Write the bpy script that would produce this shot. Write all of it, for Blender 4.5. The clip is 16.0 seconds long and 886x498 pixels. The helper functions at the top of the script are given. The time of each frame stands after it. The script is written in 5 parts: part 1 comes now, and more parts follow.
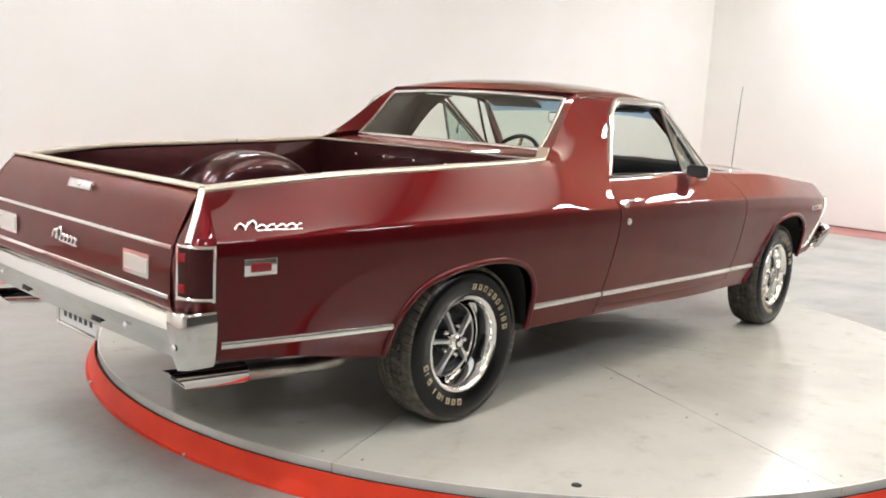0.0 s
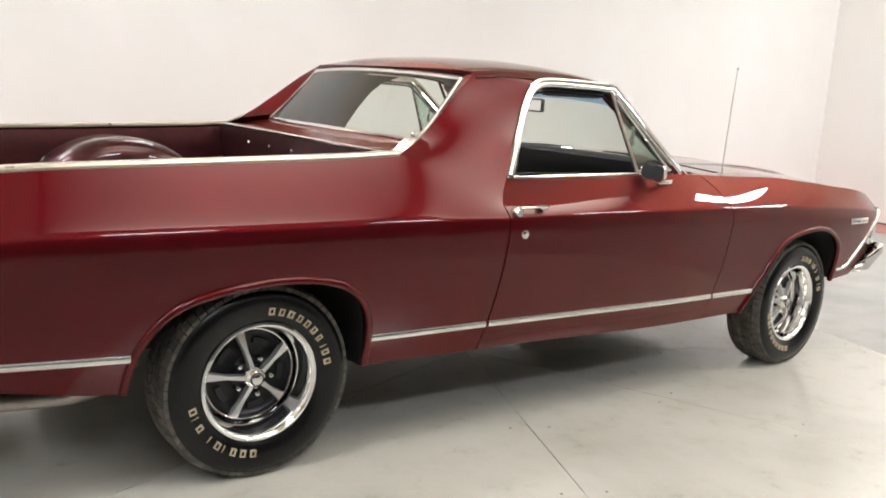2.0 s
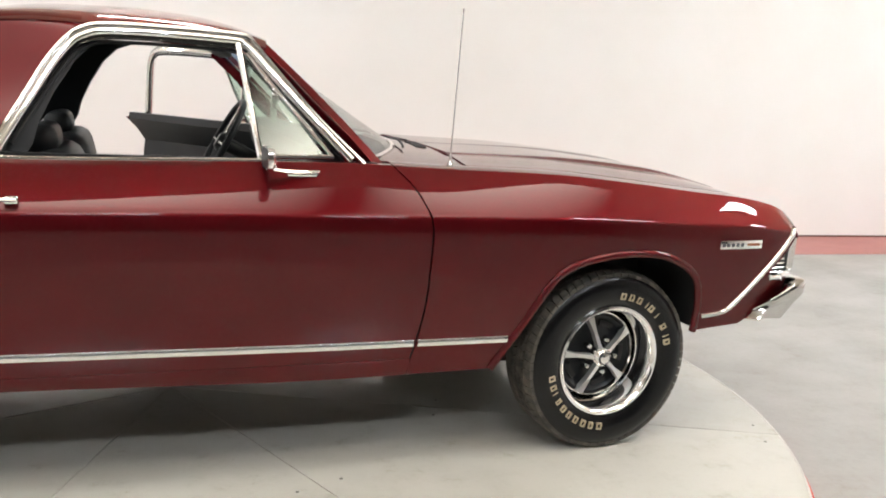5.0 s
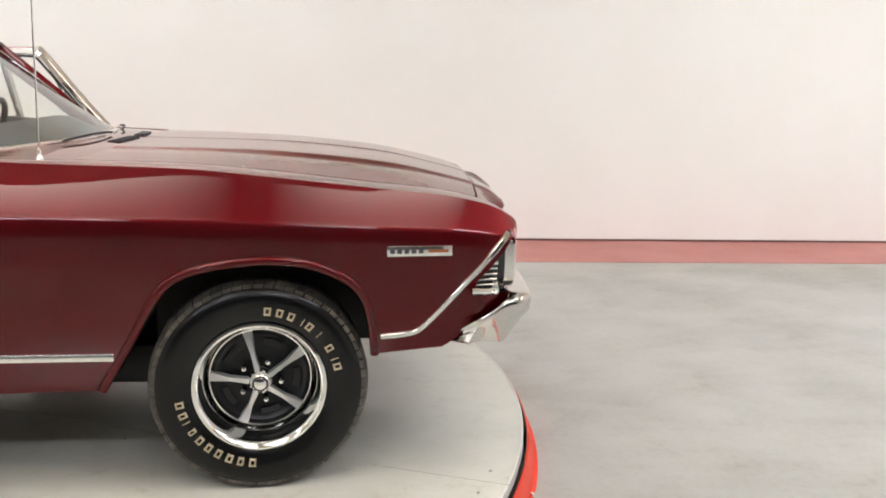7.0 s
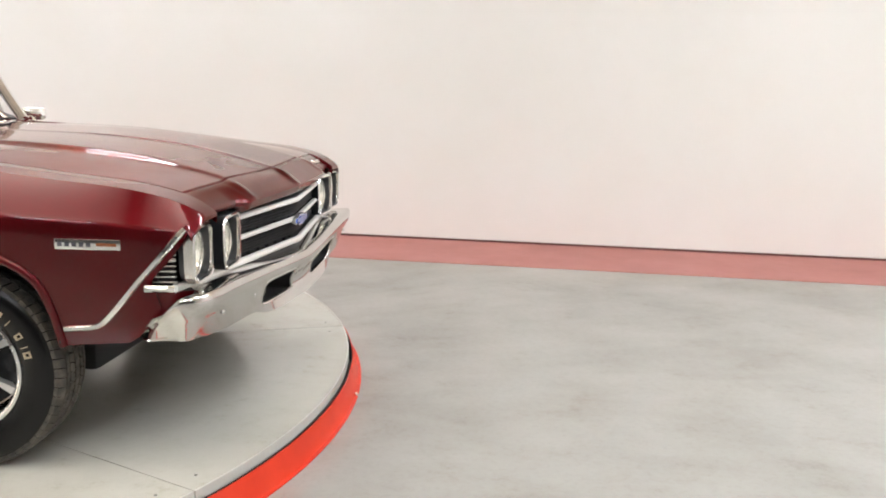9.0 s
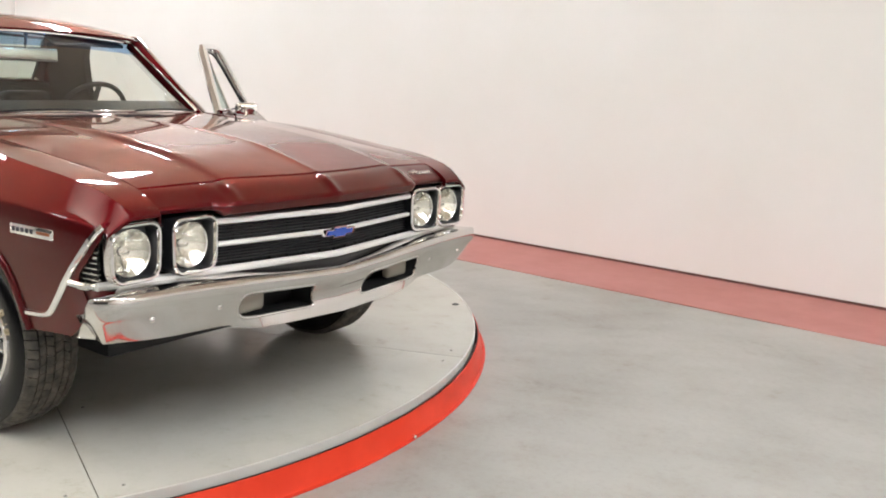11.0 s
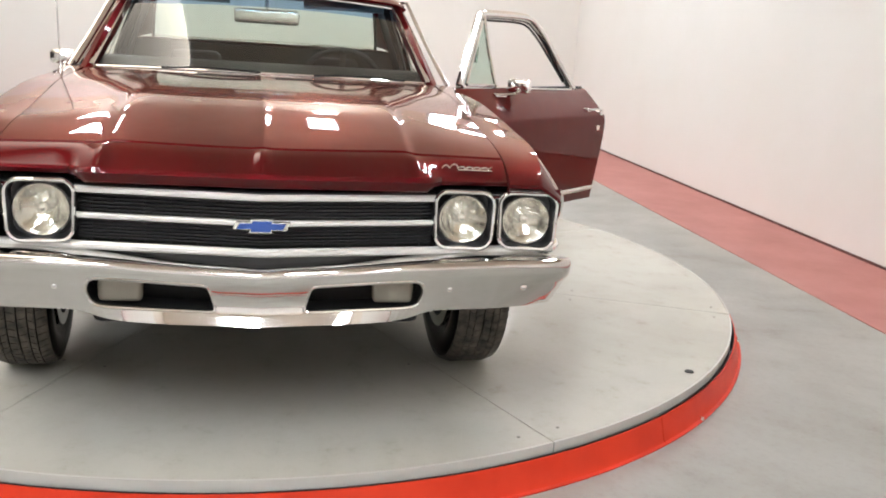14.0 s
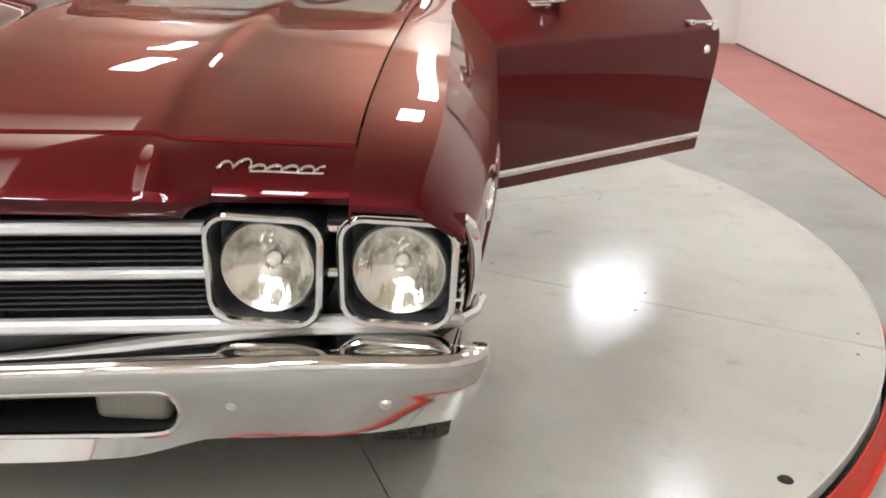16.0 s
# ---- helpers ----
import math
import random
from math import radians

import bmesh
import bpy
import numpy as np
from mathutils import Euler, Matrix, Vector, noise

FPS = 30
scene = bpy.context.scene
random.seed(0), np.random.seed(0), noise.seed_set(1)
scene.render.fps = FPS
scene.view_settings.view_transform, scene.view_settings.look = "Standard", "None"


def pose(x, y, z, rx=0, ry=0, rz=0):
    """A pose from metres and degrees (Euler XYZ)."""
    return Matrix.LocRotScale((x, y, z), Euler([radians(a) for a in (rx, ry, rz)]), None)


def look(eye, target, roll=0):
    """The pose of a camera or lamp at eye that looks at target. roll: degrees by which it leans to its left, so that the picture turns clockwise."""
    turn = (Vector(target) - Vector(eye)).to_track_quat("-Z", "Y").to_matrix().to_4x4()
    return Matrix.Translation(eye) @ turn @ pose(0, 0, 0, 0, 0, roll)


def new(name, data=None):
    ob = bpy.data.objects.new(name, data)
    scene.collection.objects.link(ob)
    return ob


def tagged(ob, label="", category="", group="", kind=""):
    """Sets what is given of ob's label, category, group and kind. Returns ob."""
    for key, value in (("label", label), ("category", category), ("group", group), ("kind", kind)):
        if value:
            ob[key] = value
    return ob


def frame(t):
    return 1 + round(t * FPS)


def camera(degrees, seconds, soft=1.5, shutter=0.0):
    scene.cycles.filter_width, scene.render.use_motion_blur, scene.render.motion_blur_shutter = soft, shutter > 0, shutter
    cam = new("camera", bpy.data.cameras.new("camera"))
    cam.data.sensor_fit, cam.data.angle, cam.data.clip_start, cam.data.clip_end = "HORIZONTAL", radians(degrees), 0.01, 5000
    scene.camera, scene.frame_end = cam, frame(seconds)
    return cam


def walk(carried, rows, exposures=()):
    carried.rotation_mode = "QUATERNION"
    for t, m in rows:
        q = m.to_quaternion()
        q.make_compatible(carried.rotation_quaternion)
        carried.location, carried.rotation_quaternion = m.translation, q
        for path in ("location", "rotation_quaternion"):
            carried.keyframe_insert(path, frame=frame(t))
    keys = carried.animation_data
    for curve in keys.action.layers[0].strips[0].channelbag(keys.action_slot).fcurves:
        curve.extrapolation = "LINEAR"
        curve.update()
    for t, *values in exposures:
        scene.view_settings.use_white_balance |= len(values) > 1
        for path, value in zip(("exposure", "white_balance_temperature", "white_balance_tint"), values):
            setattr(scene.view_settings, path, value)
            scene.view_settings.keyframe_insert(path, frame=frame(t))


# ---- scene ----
cam = camera(53.1, 16.0, soft=1.9)
PATH = [
    (0, (-4.071, -3.179, 1.251), (-2.635, -1.823, 0.940), 3.3),
    (0.5, (-3.738, -3.230, 1.257), (-2.364, -1.817, 0.922), 3.3),
    (1, (-3.364, -3.339, 1.261), (-2.076, -1.848, 0.919), 3.1),
    (1.5, (-3.021, -3.338, 1.279), (-1.783, -1.807, 0.927), 3.6),
    (2, (-2.645, -3.398, 1.288), (-1.476, -1.815, 0.934), 3.9),
    (2.5, (-2.265, -3.436, 1.263), (-1.161, -1.805, 0.915), 4.1),
    (3, (-1.912, -3.459, 1.264), (-0.871, -1.789, 0.908), 4.4),
    (5.5, (0.409, -3.494, 1.251), (1.200, -0.653, 0.702), 2.67),
    (6, (0.920, -3.511, 1.257), (1.489, -0.615, 0.719), 1.62),
    (6.5, (1.327, -3.472, 1.241), (1.788, -0.558, 0.698), 1.23),
    (7, (1.712, -3.438, 1.242), (2.061, -0.517, 0.674), 1.40),
    (7.5, (2.116, -3.423, 1.238), (2.337, -0.484, 0.655), 1.00),
    (8, (2.541, -3.421, 1.247), (2.600, -0.481, 0.659), 0.93),
    (10.5, (4.133, -2.579, 1.246), (2.798, 0.049, 0.690), 2.31),
    (11, (4.367, -2.261, 1.251), (2.657, 0.134, 0.666), 2.84),
    (11.5, (4.585, -1.929, 1.243), (2.529, 0.172, 0.643), 2.97),
    (12, (4.729, -1.548, 1.235), (2.395, 0.228, 0.604), 2.31),
    (12.5, (4.819, -1.162, 1.238), (2.291, 0.312, 0.573), 2.05),
    (13, (4.856, -0.742, 1.236), (2.176, 0.421, 0.556), 2.47),
    (13.5, (4.798, -0.354, 1.231), (2.012, 0.516, 0.538), 3.30),
    (14, (4.685, 0.011, 1.235), (1.832, 0.601, 0.517), 3.84),
    (14.5, (4.512, 0.363, 1.237), (1.631, 0.703, 0.473), 3.56),
    (15, (4.182, 0.523, 1.237), (1.320, 0.781, 0.377), 3.50),
    (15.5, (3.840, 0.685, 1.215), (0.992, 0.826, 0.283), 2.27),
    (16, (3.436, 0.834, 1.203), (0.629, 0.828, 0.144), 2.30),
]
walk(cam, [(t, look(eye, target, roll)) for t, eye, target, roll in PATH],
     [(0, 0.02), (3, 0.04), (5.5, 0.08), (7, 0.0), (8, 0.04), (10.5, -0.05), (12.5, -0.06), (14.5, -0.15), (15.5, -0.22), (16, -0.22)])

# ---- light ----
world = bpy.data.worlds.new("room_air")
world.use_nodes = True
world.node_tree.nodes["Background"].inputs[0].default_value = (0.9, 0.88, 0.84, 1)
world.node_tree.nodes["Background"].inputs[1].default_value = 0.02
scene.world = world
LAMP = 63.5
LAMP_COLOUR = (0.935, 0.985, 1.06)


# ---- materials ----
def material(name, colour, rough=0.5, metal=0.0, coat=0.0, coat_rough=0.03, spec=0.5):
    m = bpy.data.materials.new(name)
    m.use_nodes = True
    b = m.node_tree.nodes["Principled BSDF"]
    b.inputs["Base Color"].default_value = (*colour, 1)
    b.inputs["Roughness"].default_value = rough
    b.inputs["Metallic"].default_value = metal
    b.inputs["Coat Weight"].default_value = coat
    b.inputs["Coat Roughness"].default_value = coat_rough
    b.inputs["Specular IOR Level"].default_value = spec
    return m


def noise_node(m, scale, detail=4.0, rough=0.55, stretch=(1, 1, 1)):
    n = m.node_tree.nodes
    co = n.new("ShaderNodeTexCoord")
    mp = n.new("ShaderNodeMapping")
    mp.inputs["Scale"].default_value = stretch
    tx = n.new("ShaderNodeTexNoise")
    tx.inputs["Scale"].default_value = scale
    tx.inputs["Detail"].default_value = detail
    tx.inputs["Roughness"].default_value = rough
    m.node_tree.links.new(co.outputs["Object"], mp.inputs["Vector"])
    m.node_tree.links.new(mp.outputs["Vector"], tx.inputs["Vector"])
    return tx


def ramp(m, source, stops):
    r = m.node_tree.nodes.new("ShaderNodeValToRGB")
    e = r.color_ramp.elements
    while len(e) < len(stops):
        e.new(0.5)
    for k, (p, c) in zip(e, stops):
        k.position, k.color = p, (*c, 1) if len(c) == 3 else c
    m.node_tree.links.new(source, r.inputs["Fac"])
    return r


def bump(m, source, strength, distance=0.002):
    b = m.node_tree.nodes.new("ShaderNodeBump")
    b.inputs["Strength"].default_value = strength
    b.inputs["Distance"].default_value = distance
    m.node_tree.links.new(source, b.inputs["Height"])
    m.node_tree.links.new(b.outputs["Normal"], m.node_tree.nodes["Principled BSDF"].inputs["Normal"])


def set_in(m, socket, source):
    m.node_tree.links.new(source, m.node_tree.nodes["Principled BSDF"].inputs[socket])


def mixed(m, a, b, kind="MULTIPLY", fac=1.0):
    x = m.node_tree.nodes.new("ShaderNodeMix")
    x.data_type, x.blend_type = "RGBA", kind
    x.inputs[0].default_value = fac
    m.node_tree.links.new(a, x.inputs[6])
    m.node_tree.links.new(b, x.inputs[7])
    return x.outputs[2]


PAINT = material("maroon_metallic_paint", (0.10, 0.003, 0.006), 0.32, 0.9, 1.0, 0.012, 0.1)
PAINT.node_tree.nodes["Principled BSDF"].inputs["Specular Tint"].default_value = (0.94, 0.62, 0.52, 1)
PAINT.node_tree.nodes["Principled BSDF"].inputs["Coat IOR"].default_value = 1.38
t = noise_node(PAINT, 5, 3)
r = ramp(PAINT, t.outputs["Fac"], [(0.3, (0.084, 0.0028, 0.0054)), (0.7, (0.098, 0.0034, 0.0062))])
set_in(PAINT, "Base Color", r.outputs["Color"])
t = noise_node(PAINT, 7, 3)
r = ramp(PAINT, t.outputs["Fac"], [(0.35, (0.41, 0.41, 0.41)), (0.7, (0.45, 0.45, 0.45))])
set_in(PAINT, "Roughness", r.outputs["Color"])

CHROME = material("chrome", (0.88, 0.88, 0.87), 0.08, 1.0)
t = noise_node(CHROME, 14, 5)
r = ramp(CHROME, t.outputs["Fac"], [(0.4, (0.04, 0.04, 0.04)), (0.75, (0.12, 0.12, 0.12))])
set_in(CHROME, "Roughness", r.outputs["Color"])
STEEL = material("brushed_bright_trim", (0.86, 0.85, 0.82), 0.25, 1.0)
t = noise_node(STEEL, 60, 4, 0.6, (0.1, 1, 4))
bump(STEEL, t.outputs["Fac"], 0.08)
# dulled bright metal; the ceiling's tan reflection is tinted into its colour
RAIL = material("dulled_cap_tan_reflection", (0.74, 0.67, 0.56), 0.34, 1.0)
t = noise_node(RAIL, 18, 5)
r = ramp(RAIL, t.outputs["Fac"], [(0.3, (0.26, 0.26, 0.26)), (0.7, (0.42, 0.42, 0.42))])
set_in(RAIL, "Roughness", r.outputs["Color"])
# bed colour set darker than the body's maroon, varied by noise
BEDPAINT = material("dark_bed_paint", (0.020, 0.0035, 0.0045), 0.36, 0.8, 0.8, 0.05)
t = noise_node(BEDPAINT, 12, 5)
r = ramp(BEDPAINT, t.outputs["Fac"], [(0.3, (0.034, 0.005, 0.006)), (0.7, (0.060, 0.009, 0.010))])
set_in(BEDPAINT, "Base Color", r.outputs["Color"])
PIPE = material("weathered_steel_pipe", (0.42, 0.40, 0.37), 0.34, 1.0)
t = noise_node(PIPE, 8, 5)
r = ramp(PIPE, t.outputs["Fac"], [(0.3, (0.30, 0.27, 0.24)), (0.7, (0.55, 0.53, 0.50))])
set_in(PIPE, "Base Color", r.outputs["Color"])
BUMPER = material("worn_chrome_bumper", (0.66, 0.65, 0.63), 0.16, 1.0)
t = noise_node(BUMPER, 5, 2)
r = ramp(BUMPER, t.outputs["Fac"], [(0.3, (0.05, 0.05, 0.05)), (0.75, (0.12, 0.12, 0.12))])
set_in(BUMPER, "Roughness", r.outputs["Color"])
t = noise_node(BUMPER, 3.0, 3)
bump(BUMPER, t.outputs["Fac"], 0.06, 0.01)
RUBBER = material("tyre_rubber", (0.004, 0.004, 0.0042), 0.24, 0.0, 0.0, 0.25, 0.32)
t = noise_node(RUBBER, 120, 4)
bump(RUBBER, t.outputs["Fac"], 0.12, 0.001)
TREAD = material("dusty_tread_rubber", (0.06, 0.055, 0.045), 0.8)
t = noise_node(TREAD, 25, 5)
r = ramp(TREAD, t.outputs["Fac"], [(0.35, (0.035, 0.032, 0.028)), (0.7, (0.115, 0.10, 0.078))])
set_in(TREAD, "Base Color", r.outputs["Color"])
LETTER = material("aged_white_letter_rubber", (0.42, 0.35, 0.23), 0.7)
BLACK = material("black_underbody", (0.012, 0.012, 0.012), 0.7)
GRILLE = material("satin_black_grille", (0.022, 0.022, 0.023), 0.42)
DISH = material("charcoal_wheel_paint", (0.006, 0.0065, 0.008), 0.30, 0.0, 0.0, 0.03, 0.3)
BEZEL = material("grey_bezel_paint", (0.055, 0.055, 0.056), 0.30, 0.4)
REFLECTOR = material("silvered_reflector", (0.90, 0.89, 0.85), 0.16, 1.0)
t = noise_node(REFLECTOR, 34, 2, 0.5, (0.5, 2.6, 0.8))
bump(REFLECTOR, t.outputs["Fac"], 0.16, 0.010)
SPOKE = material("argent_silver_paint", (0.72, 0.72, 0.71), 0.30, 0.8)
VINYL = material("black_vinyl", (0.013, 0.0135, 0.014), 0.42, 0.0, 0.0, 0.03, 0.3)
t = noise_node(VINYL, 220, 3)
bump(VINYL, t.outputs["Fac"], 0.25, 0.001)
CLOTH = material("grey_headliner", (0.22, 0.21, 0.19), 0.9)
REDLENS = material("red_lamp_lens", (0.030, 0.0012, 0.0016), 0.18, 0.0, 0.25, 0.05, 0.25)
t = noise_node(REDLENS, 90, 2, 0.5, (0.2, 0.2, 1))
bump(REDLENS, t.outputs["Fac"], 0.3)
AMBER = material("amber_marker", (0.27, 0.085, 0.028), 0.3)
REDMARK = material("red_marker_lens", (0.17, 0.012, 0.016), 0.2)
CLEARLENS = material("ribbed_clear_lens", (0.62, 0.60, 0.54), 0.25, 0.2, 1.0)
t = noise_node(CLEARLENS, 60, 2, 0.5, (1, 6, 0.4))
bump(CLEARLENS, t.outputs["Fac"], 0.5)
SMOKED = material("aged_clear_lens", (0.27, 0.25, 0.20), 0.22, 0.1, 1.0)
t = noise_node(SMOKED, 60, 3, 0.5, (1, 5, 0.6))
bump(SMOKED, t.outputs["Fac"], 0.6)
# pale, half-metal colour stands in for the polished bars' bright reflections
BRIGHT = material("bar_with_painted_shine", (0.86, 0.855, 0.83), 0.28, 0.45)
SCREW = material("dull_steel_screw", (0.22, 0.21, 0.19), 0.5, 0.5)
BLUE = material("blue_enamel", (0.03, 0.10, 0.42), 0.25, 0.3, 1.0)
PLATE = material("white_plate", (0.70, 0.70, 0.68), 0.4)
INK = material("dark_ink", (0.05, 0.05, 0.06), 0.6)
MIRROR = material("mirror_glass", (0.85, 0.86, 0.86), 0.02, 1.0)


def glass(name, tint, gloss=0.085):
    m = bpy.data.materials.new(name)
    m.use_nodes = True
    n, l = m.node_tree.nodes, m.node_tree.links
    n.remove(n["Principled BSDF"])
    clear = n.new("ShaderNodeBsdfTransparent")
    clear.inputs["Color"].default_value = (*tint, 1)
    shine = n.new("ShaderNodeBsdfGlossy")
    shine.inputs["Roughness"].default_value = 0.015
    lw = n.new("ShaderNodeLayerWeight")
    lw.inputs["Blend"].default_value = 0.5
    power = n.new("ShaderNodeMath")
    power.operation = "POWER"
    power.inputs[1].default_value = 4.5
    l.new(lw.outputs["Facing"], power.inputs[0])
    fres = n.new("ShaderNodeMath")
    fres.operation = "MULTIPLY_ADD"
    fres.inputs[1].default_value, fres.inputs[2].default_value = 0.85, gloss
    l.new(power.outputs[0], fres.inputs[0])
    mix = n.new("ShaderNodeMixShader")
    l.new(fres.outputs[0], mix.inputs["Fac"])
    l.new(clear.outputs["BSDF"], mix.inputs[1])
    l.new(shine.outputs["BSDF"], mix.inputs[2])
    l.new(mix.outputs["Shader"], n["Material Output"].inputs["Surface"])
    return m


# unseen south wall: low light is put into its colour, keeping reflections dark
DARKWALL = material("darkened_unseen_wall", (0.20, 0.19, 0.18), 0.9)
t = noise_node(DARKWALL, 1.0, 5)
r = ramp(DARKWALL, t.outputs["Fac"], [(0.3, (0.085, 0.08, 0.075)), (0.7, (0.125, 0.12, 0.11))])
set_in(DARKWALL, "Base Color", r.outputs["Color"])
GLASS = glass("green_tinted_glass", (0.80, 0.89, 0.84), 0.10)
SCREENGLASS = glass("green_tinted_windscreen", (0.85, 0.92, 0.87), 0.11)
LENSGLASS = glass("headlamp_glass", (0.95, 0.95, 0.91), 0.07)
BANDGLASS = glass("blue_shade_band", (0.32, 0.49, 0.70))

WALL = material("white_painted_wall", (0.80, 0.775, 0.725), 0.75)
t = noise_node(WALL, 1.3, 5)
r = ramp(WALL, t.outputs["Fac"], [(0.3, (0.785, 0.755, 0.70)), (0.7, (0.81, 0.785, 0.74))])
set_in(WALL, "Base Color", r.outputs["Color"])
t = noise_node(WALL, 160, 3)
bump(WALL, t.outputs["Fac"], 0.10, 0.002)
CEIL = material("brown_tan_ceiling", (0.22, 0.18, 0.14), 0.9)
t = noise_node(CEIL, 2.0, 4)
r = ramp(CEIL, t.outputs["Fac"], [(0.3, (0.74, 0.655, 0.545)), (0.7, (0.82, 0.735, 0.625))])
set_in(CEIL, "Base Color", r.outputs["Color"])
FLOOR = material("worn_grey_concrete", (0.42, 0.42, 0.40), 0.5)
t = noise_node(FLOOR, 1.1, 8, 0.62)
r = ramp(FLOOR, t.outputs["Fac"], [(0.28, (0.28, 0.272, 0.246)), (0.55, (0.334, 0.327, 0.300)), (0.8, (0.365, 0.359, 0.333))])
t2 = noise_node(FLOOR, 38, 6, 0.7)
r2 = ramp(FLOOR, t2.outputs["Fac"], [(0.25, (0.90, 0.89, 0.875)), (0.5, (1, 1, 1))])
t4 = noise_node(FLOOR, 4.5, 9, 0.72)
r4 = ramp(FLOOR, t4.outputs["Fac"], [(0.30, (0.80, 0.77, 0.72)), (0.42, (0.95, 0.94, 0.925)), (0.56, (1, 1, 1))])
set_in(FLOOR, "Base Color", mixed(FLOOR, mixed(FLOOR, r.outputs["Color"], r2.outputs["Color"]), r4.outputs["Color"]))
r3 = ramp(FLOOR, t.outputs["Fac"], [(0.3, (0.52, 0.52, 0.52)), (0.7, (0.34, 0.34, 0.34))])
set_in(FLOOR, "Roughness", r3.outputs["Color"])
bump(FLOOR, t2.outputs["Fac"], 0.06, 0.003)
STRIPE = material("worn_red_floor_paint", (0.42, 0.12, 0.10), 0.5)
t = noise_node(STRIPE, 2.2, 8, 0.65)
r = ramp(STRIPE, t.outputs["Fac"], [(0.3, (0.35, 0.118, 0.100)), (0.7, (0.44, 0.175, 0.152))])
set_in(STRIPE, "Base Color", r.outputs["Color"])
SKIRT = material("bright_red_skirt_paint", (0.66, 0.045, 0.018), 0.40, 0.0, 0.0, 0.03, 0.2)
t = noise_node(SKIRT, 6, 6)
r = ramp(SKIRT, t.outputs["Fac"], [(0.3, (0.58, 0.034, 0.013)), (0.7, (0.68, 0.048, 0.019))])
set_in(SKIRT, "Base Color", r.outputs["Color"])
DECK = material("scuffed_offwhite_turntable_paint", (0.52, 0.51, 0.46), 0.26)
t = noise_node(DECK, 0.9, 5, 0.5)
r = ramp(DECK, t.outputs["Fac"], [(0.25, (0.43, 0.415, 0.362)), (0.5, (0.535, 0.52, 0.457)), (0.85, (0.575, 0.562, 0.503))])
t2 = noise_node(DECK, 70, 5, 0.75)
r2 = ramp(DECK, t2.outputs["Fac"], [(0.24, (0.80, 0.78, 0.74)), (0.40, (1, 1, 1))])
t4 = noise_node(DECK, 7, 9, 0.72)
r4 = ramp(DECK, t4.outputs["Fac"], [(0.30, (0.80, 0.78, 0.73)), (0.41, (0.965, 0.96, 0.95)), (0.52, (1, 1, 1))])
set_in(DECK, "Base Color", mixed(DECK, mixed(DECK, r.outputs["Color"], r2.outputs["Color"]), r4.outputs["Color"]))
r3 = ramp(DECK, t.outputs["Fac"], [(0.3, (0.20, 0.20, 0.20)), (0.7, (0.145, 0.145, 0.145))])
set_in(DECK, "Roughness", r3.outputs["Color"])
t = noise_node(DECK, 3.2, 6, 0.6)
bump(DECK, t.outputs["Fac"], 0.05, 0.004)
ALU = material("painted_steel_edge", (0.50, 0.49, 0.45), 0.36)
t = noise_node(ALU, 20, 6)
r = ramp(ALU, t.outputs["Fac"], [(0.35, (0.28, 0.28, 0.28)), (0.7, (0.5, 0.5, 0.5))])
set_in(ALU, "Roughness", r.outputs["Color"])
LIGHT = bpy.data.materials.new("lit_diffuser")
LIGHT.use_nodes = True
n = LIGHT.node_tree.nodes
n.remove(n["Principled BSDF"])
e = n.new("ShaderNodeEmission")
e.inputs[0].default_value, e.inputs[1].default_value = (*LAMP_COLOUR, 1), LAMP
LIGHT.node_tree.links.new(e.outputs[0], n["Material Output"].inputs["Surface"])
# emission of the added, unseen panels that make the paint's soft highlights
PANEL = bpy.data.materials.new("highlight_panel_glow")
PANEL.use_nodes = True
n = PANEL.node_tree.nodes
n.remove(n["Principled BSDF"])
e = n.new("ShaderNodeEmission")
e.inputs[0].default_value = (1.0, 0.90, 0.78, 1)
co = n.new("ShaderNodeTexCoord")
xyz = n.new("ShaderNodeSeparateXYZ")
PANEL.node_tree.links.new(co.outputs["Generated"], xyz.inputs[0])


def calc(kind, a, b):
    """One arithmetic node; a and b are sockets or numbers."""
    m = n.new("ShaderNodeMath")
    m.operation = kind
    for k, s in enumerate((a, b)):
        if isinstance(s, float):
            m.inputs[k].default_value = s
        else:
            PANEL.node_tree.links.new(s, m.inputs[k])
    return m.outputs[0]


s = xyz.outputs["X"]
hump = calc("MULTIPLY", calc("MULTIPLY", s, calc("SUBTRACT", 1.0, s)), 4.0)
# glow rises towards the two long edges to shape the body's highlights
edge = calc("ABSOLUTE", calc("MULTIPLY", calc("SUBTRACT", xyz.outputs["Y"], 0.5), 2.0), 0.0)
glow = calc("ADD", calc("MULTIPLY", calc("POWER", edge, 2.5), 6.0), 3.2)
glow = calc("MULTIPLY", calc("POWER", hump, 1.0), glow)
PANEL.node_tree.links.new(glow, e.inputs[1])
PANEL.node_tree.links.new(e.outputs[0], n["Material Output"].inputs["Surface"])
FIXTURE = material("white_enamel_fixture", (0.8, 0.8, 0.78), 0.4)


# ---- geometry tools: a shape is (points, faces) ----
def grid(rows, closed=False):
    rows = [list(r) for r in rows]
    w = len(rows[0])
    v = [tuple(p) for r in rows for p in r]
    f = []
    for i in range(len(rows) - 1):
        for j in range(w if closed else w - 1):
            k = (j + 1) % w
            f.append((i * w + j, i * w + k, (i + 1) * w + k, (i + 1) * w + j))
    return v, f


def join(*shapes):
    v, f = [], []
    for a, b in shapes:
        o = len(v)
        v += list(a)
        f += [tuple(i + o for i in q) for q in b]
    return v, f


def flip(shape):
    """The other side of the car."""
    v, f = shape
    return [(x, -y, z) for x, y, z in v], [tuple(reversed(q)) for q in f]


def both(shape):
    return join(shape, flip(shape))


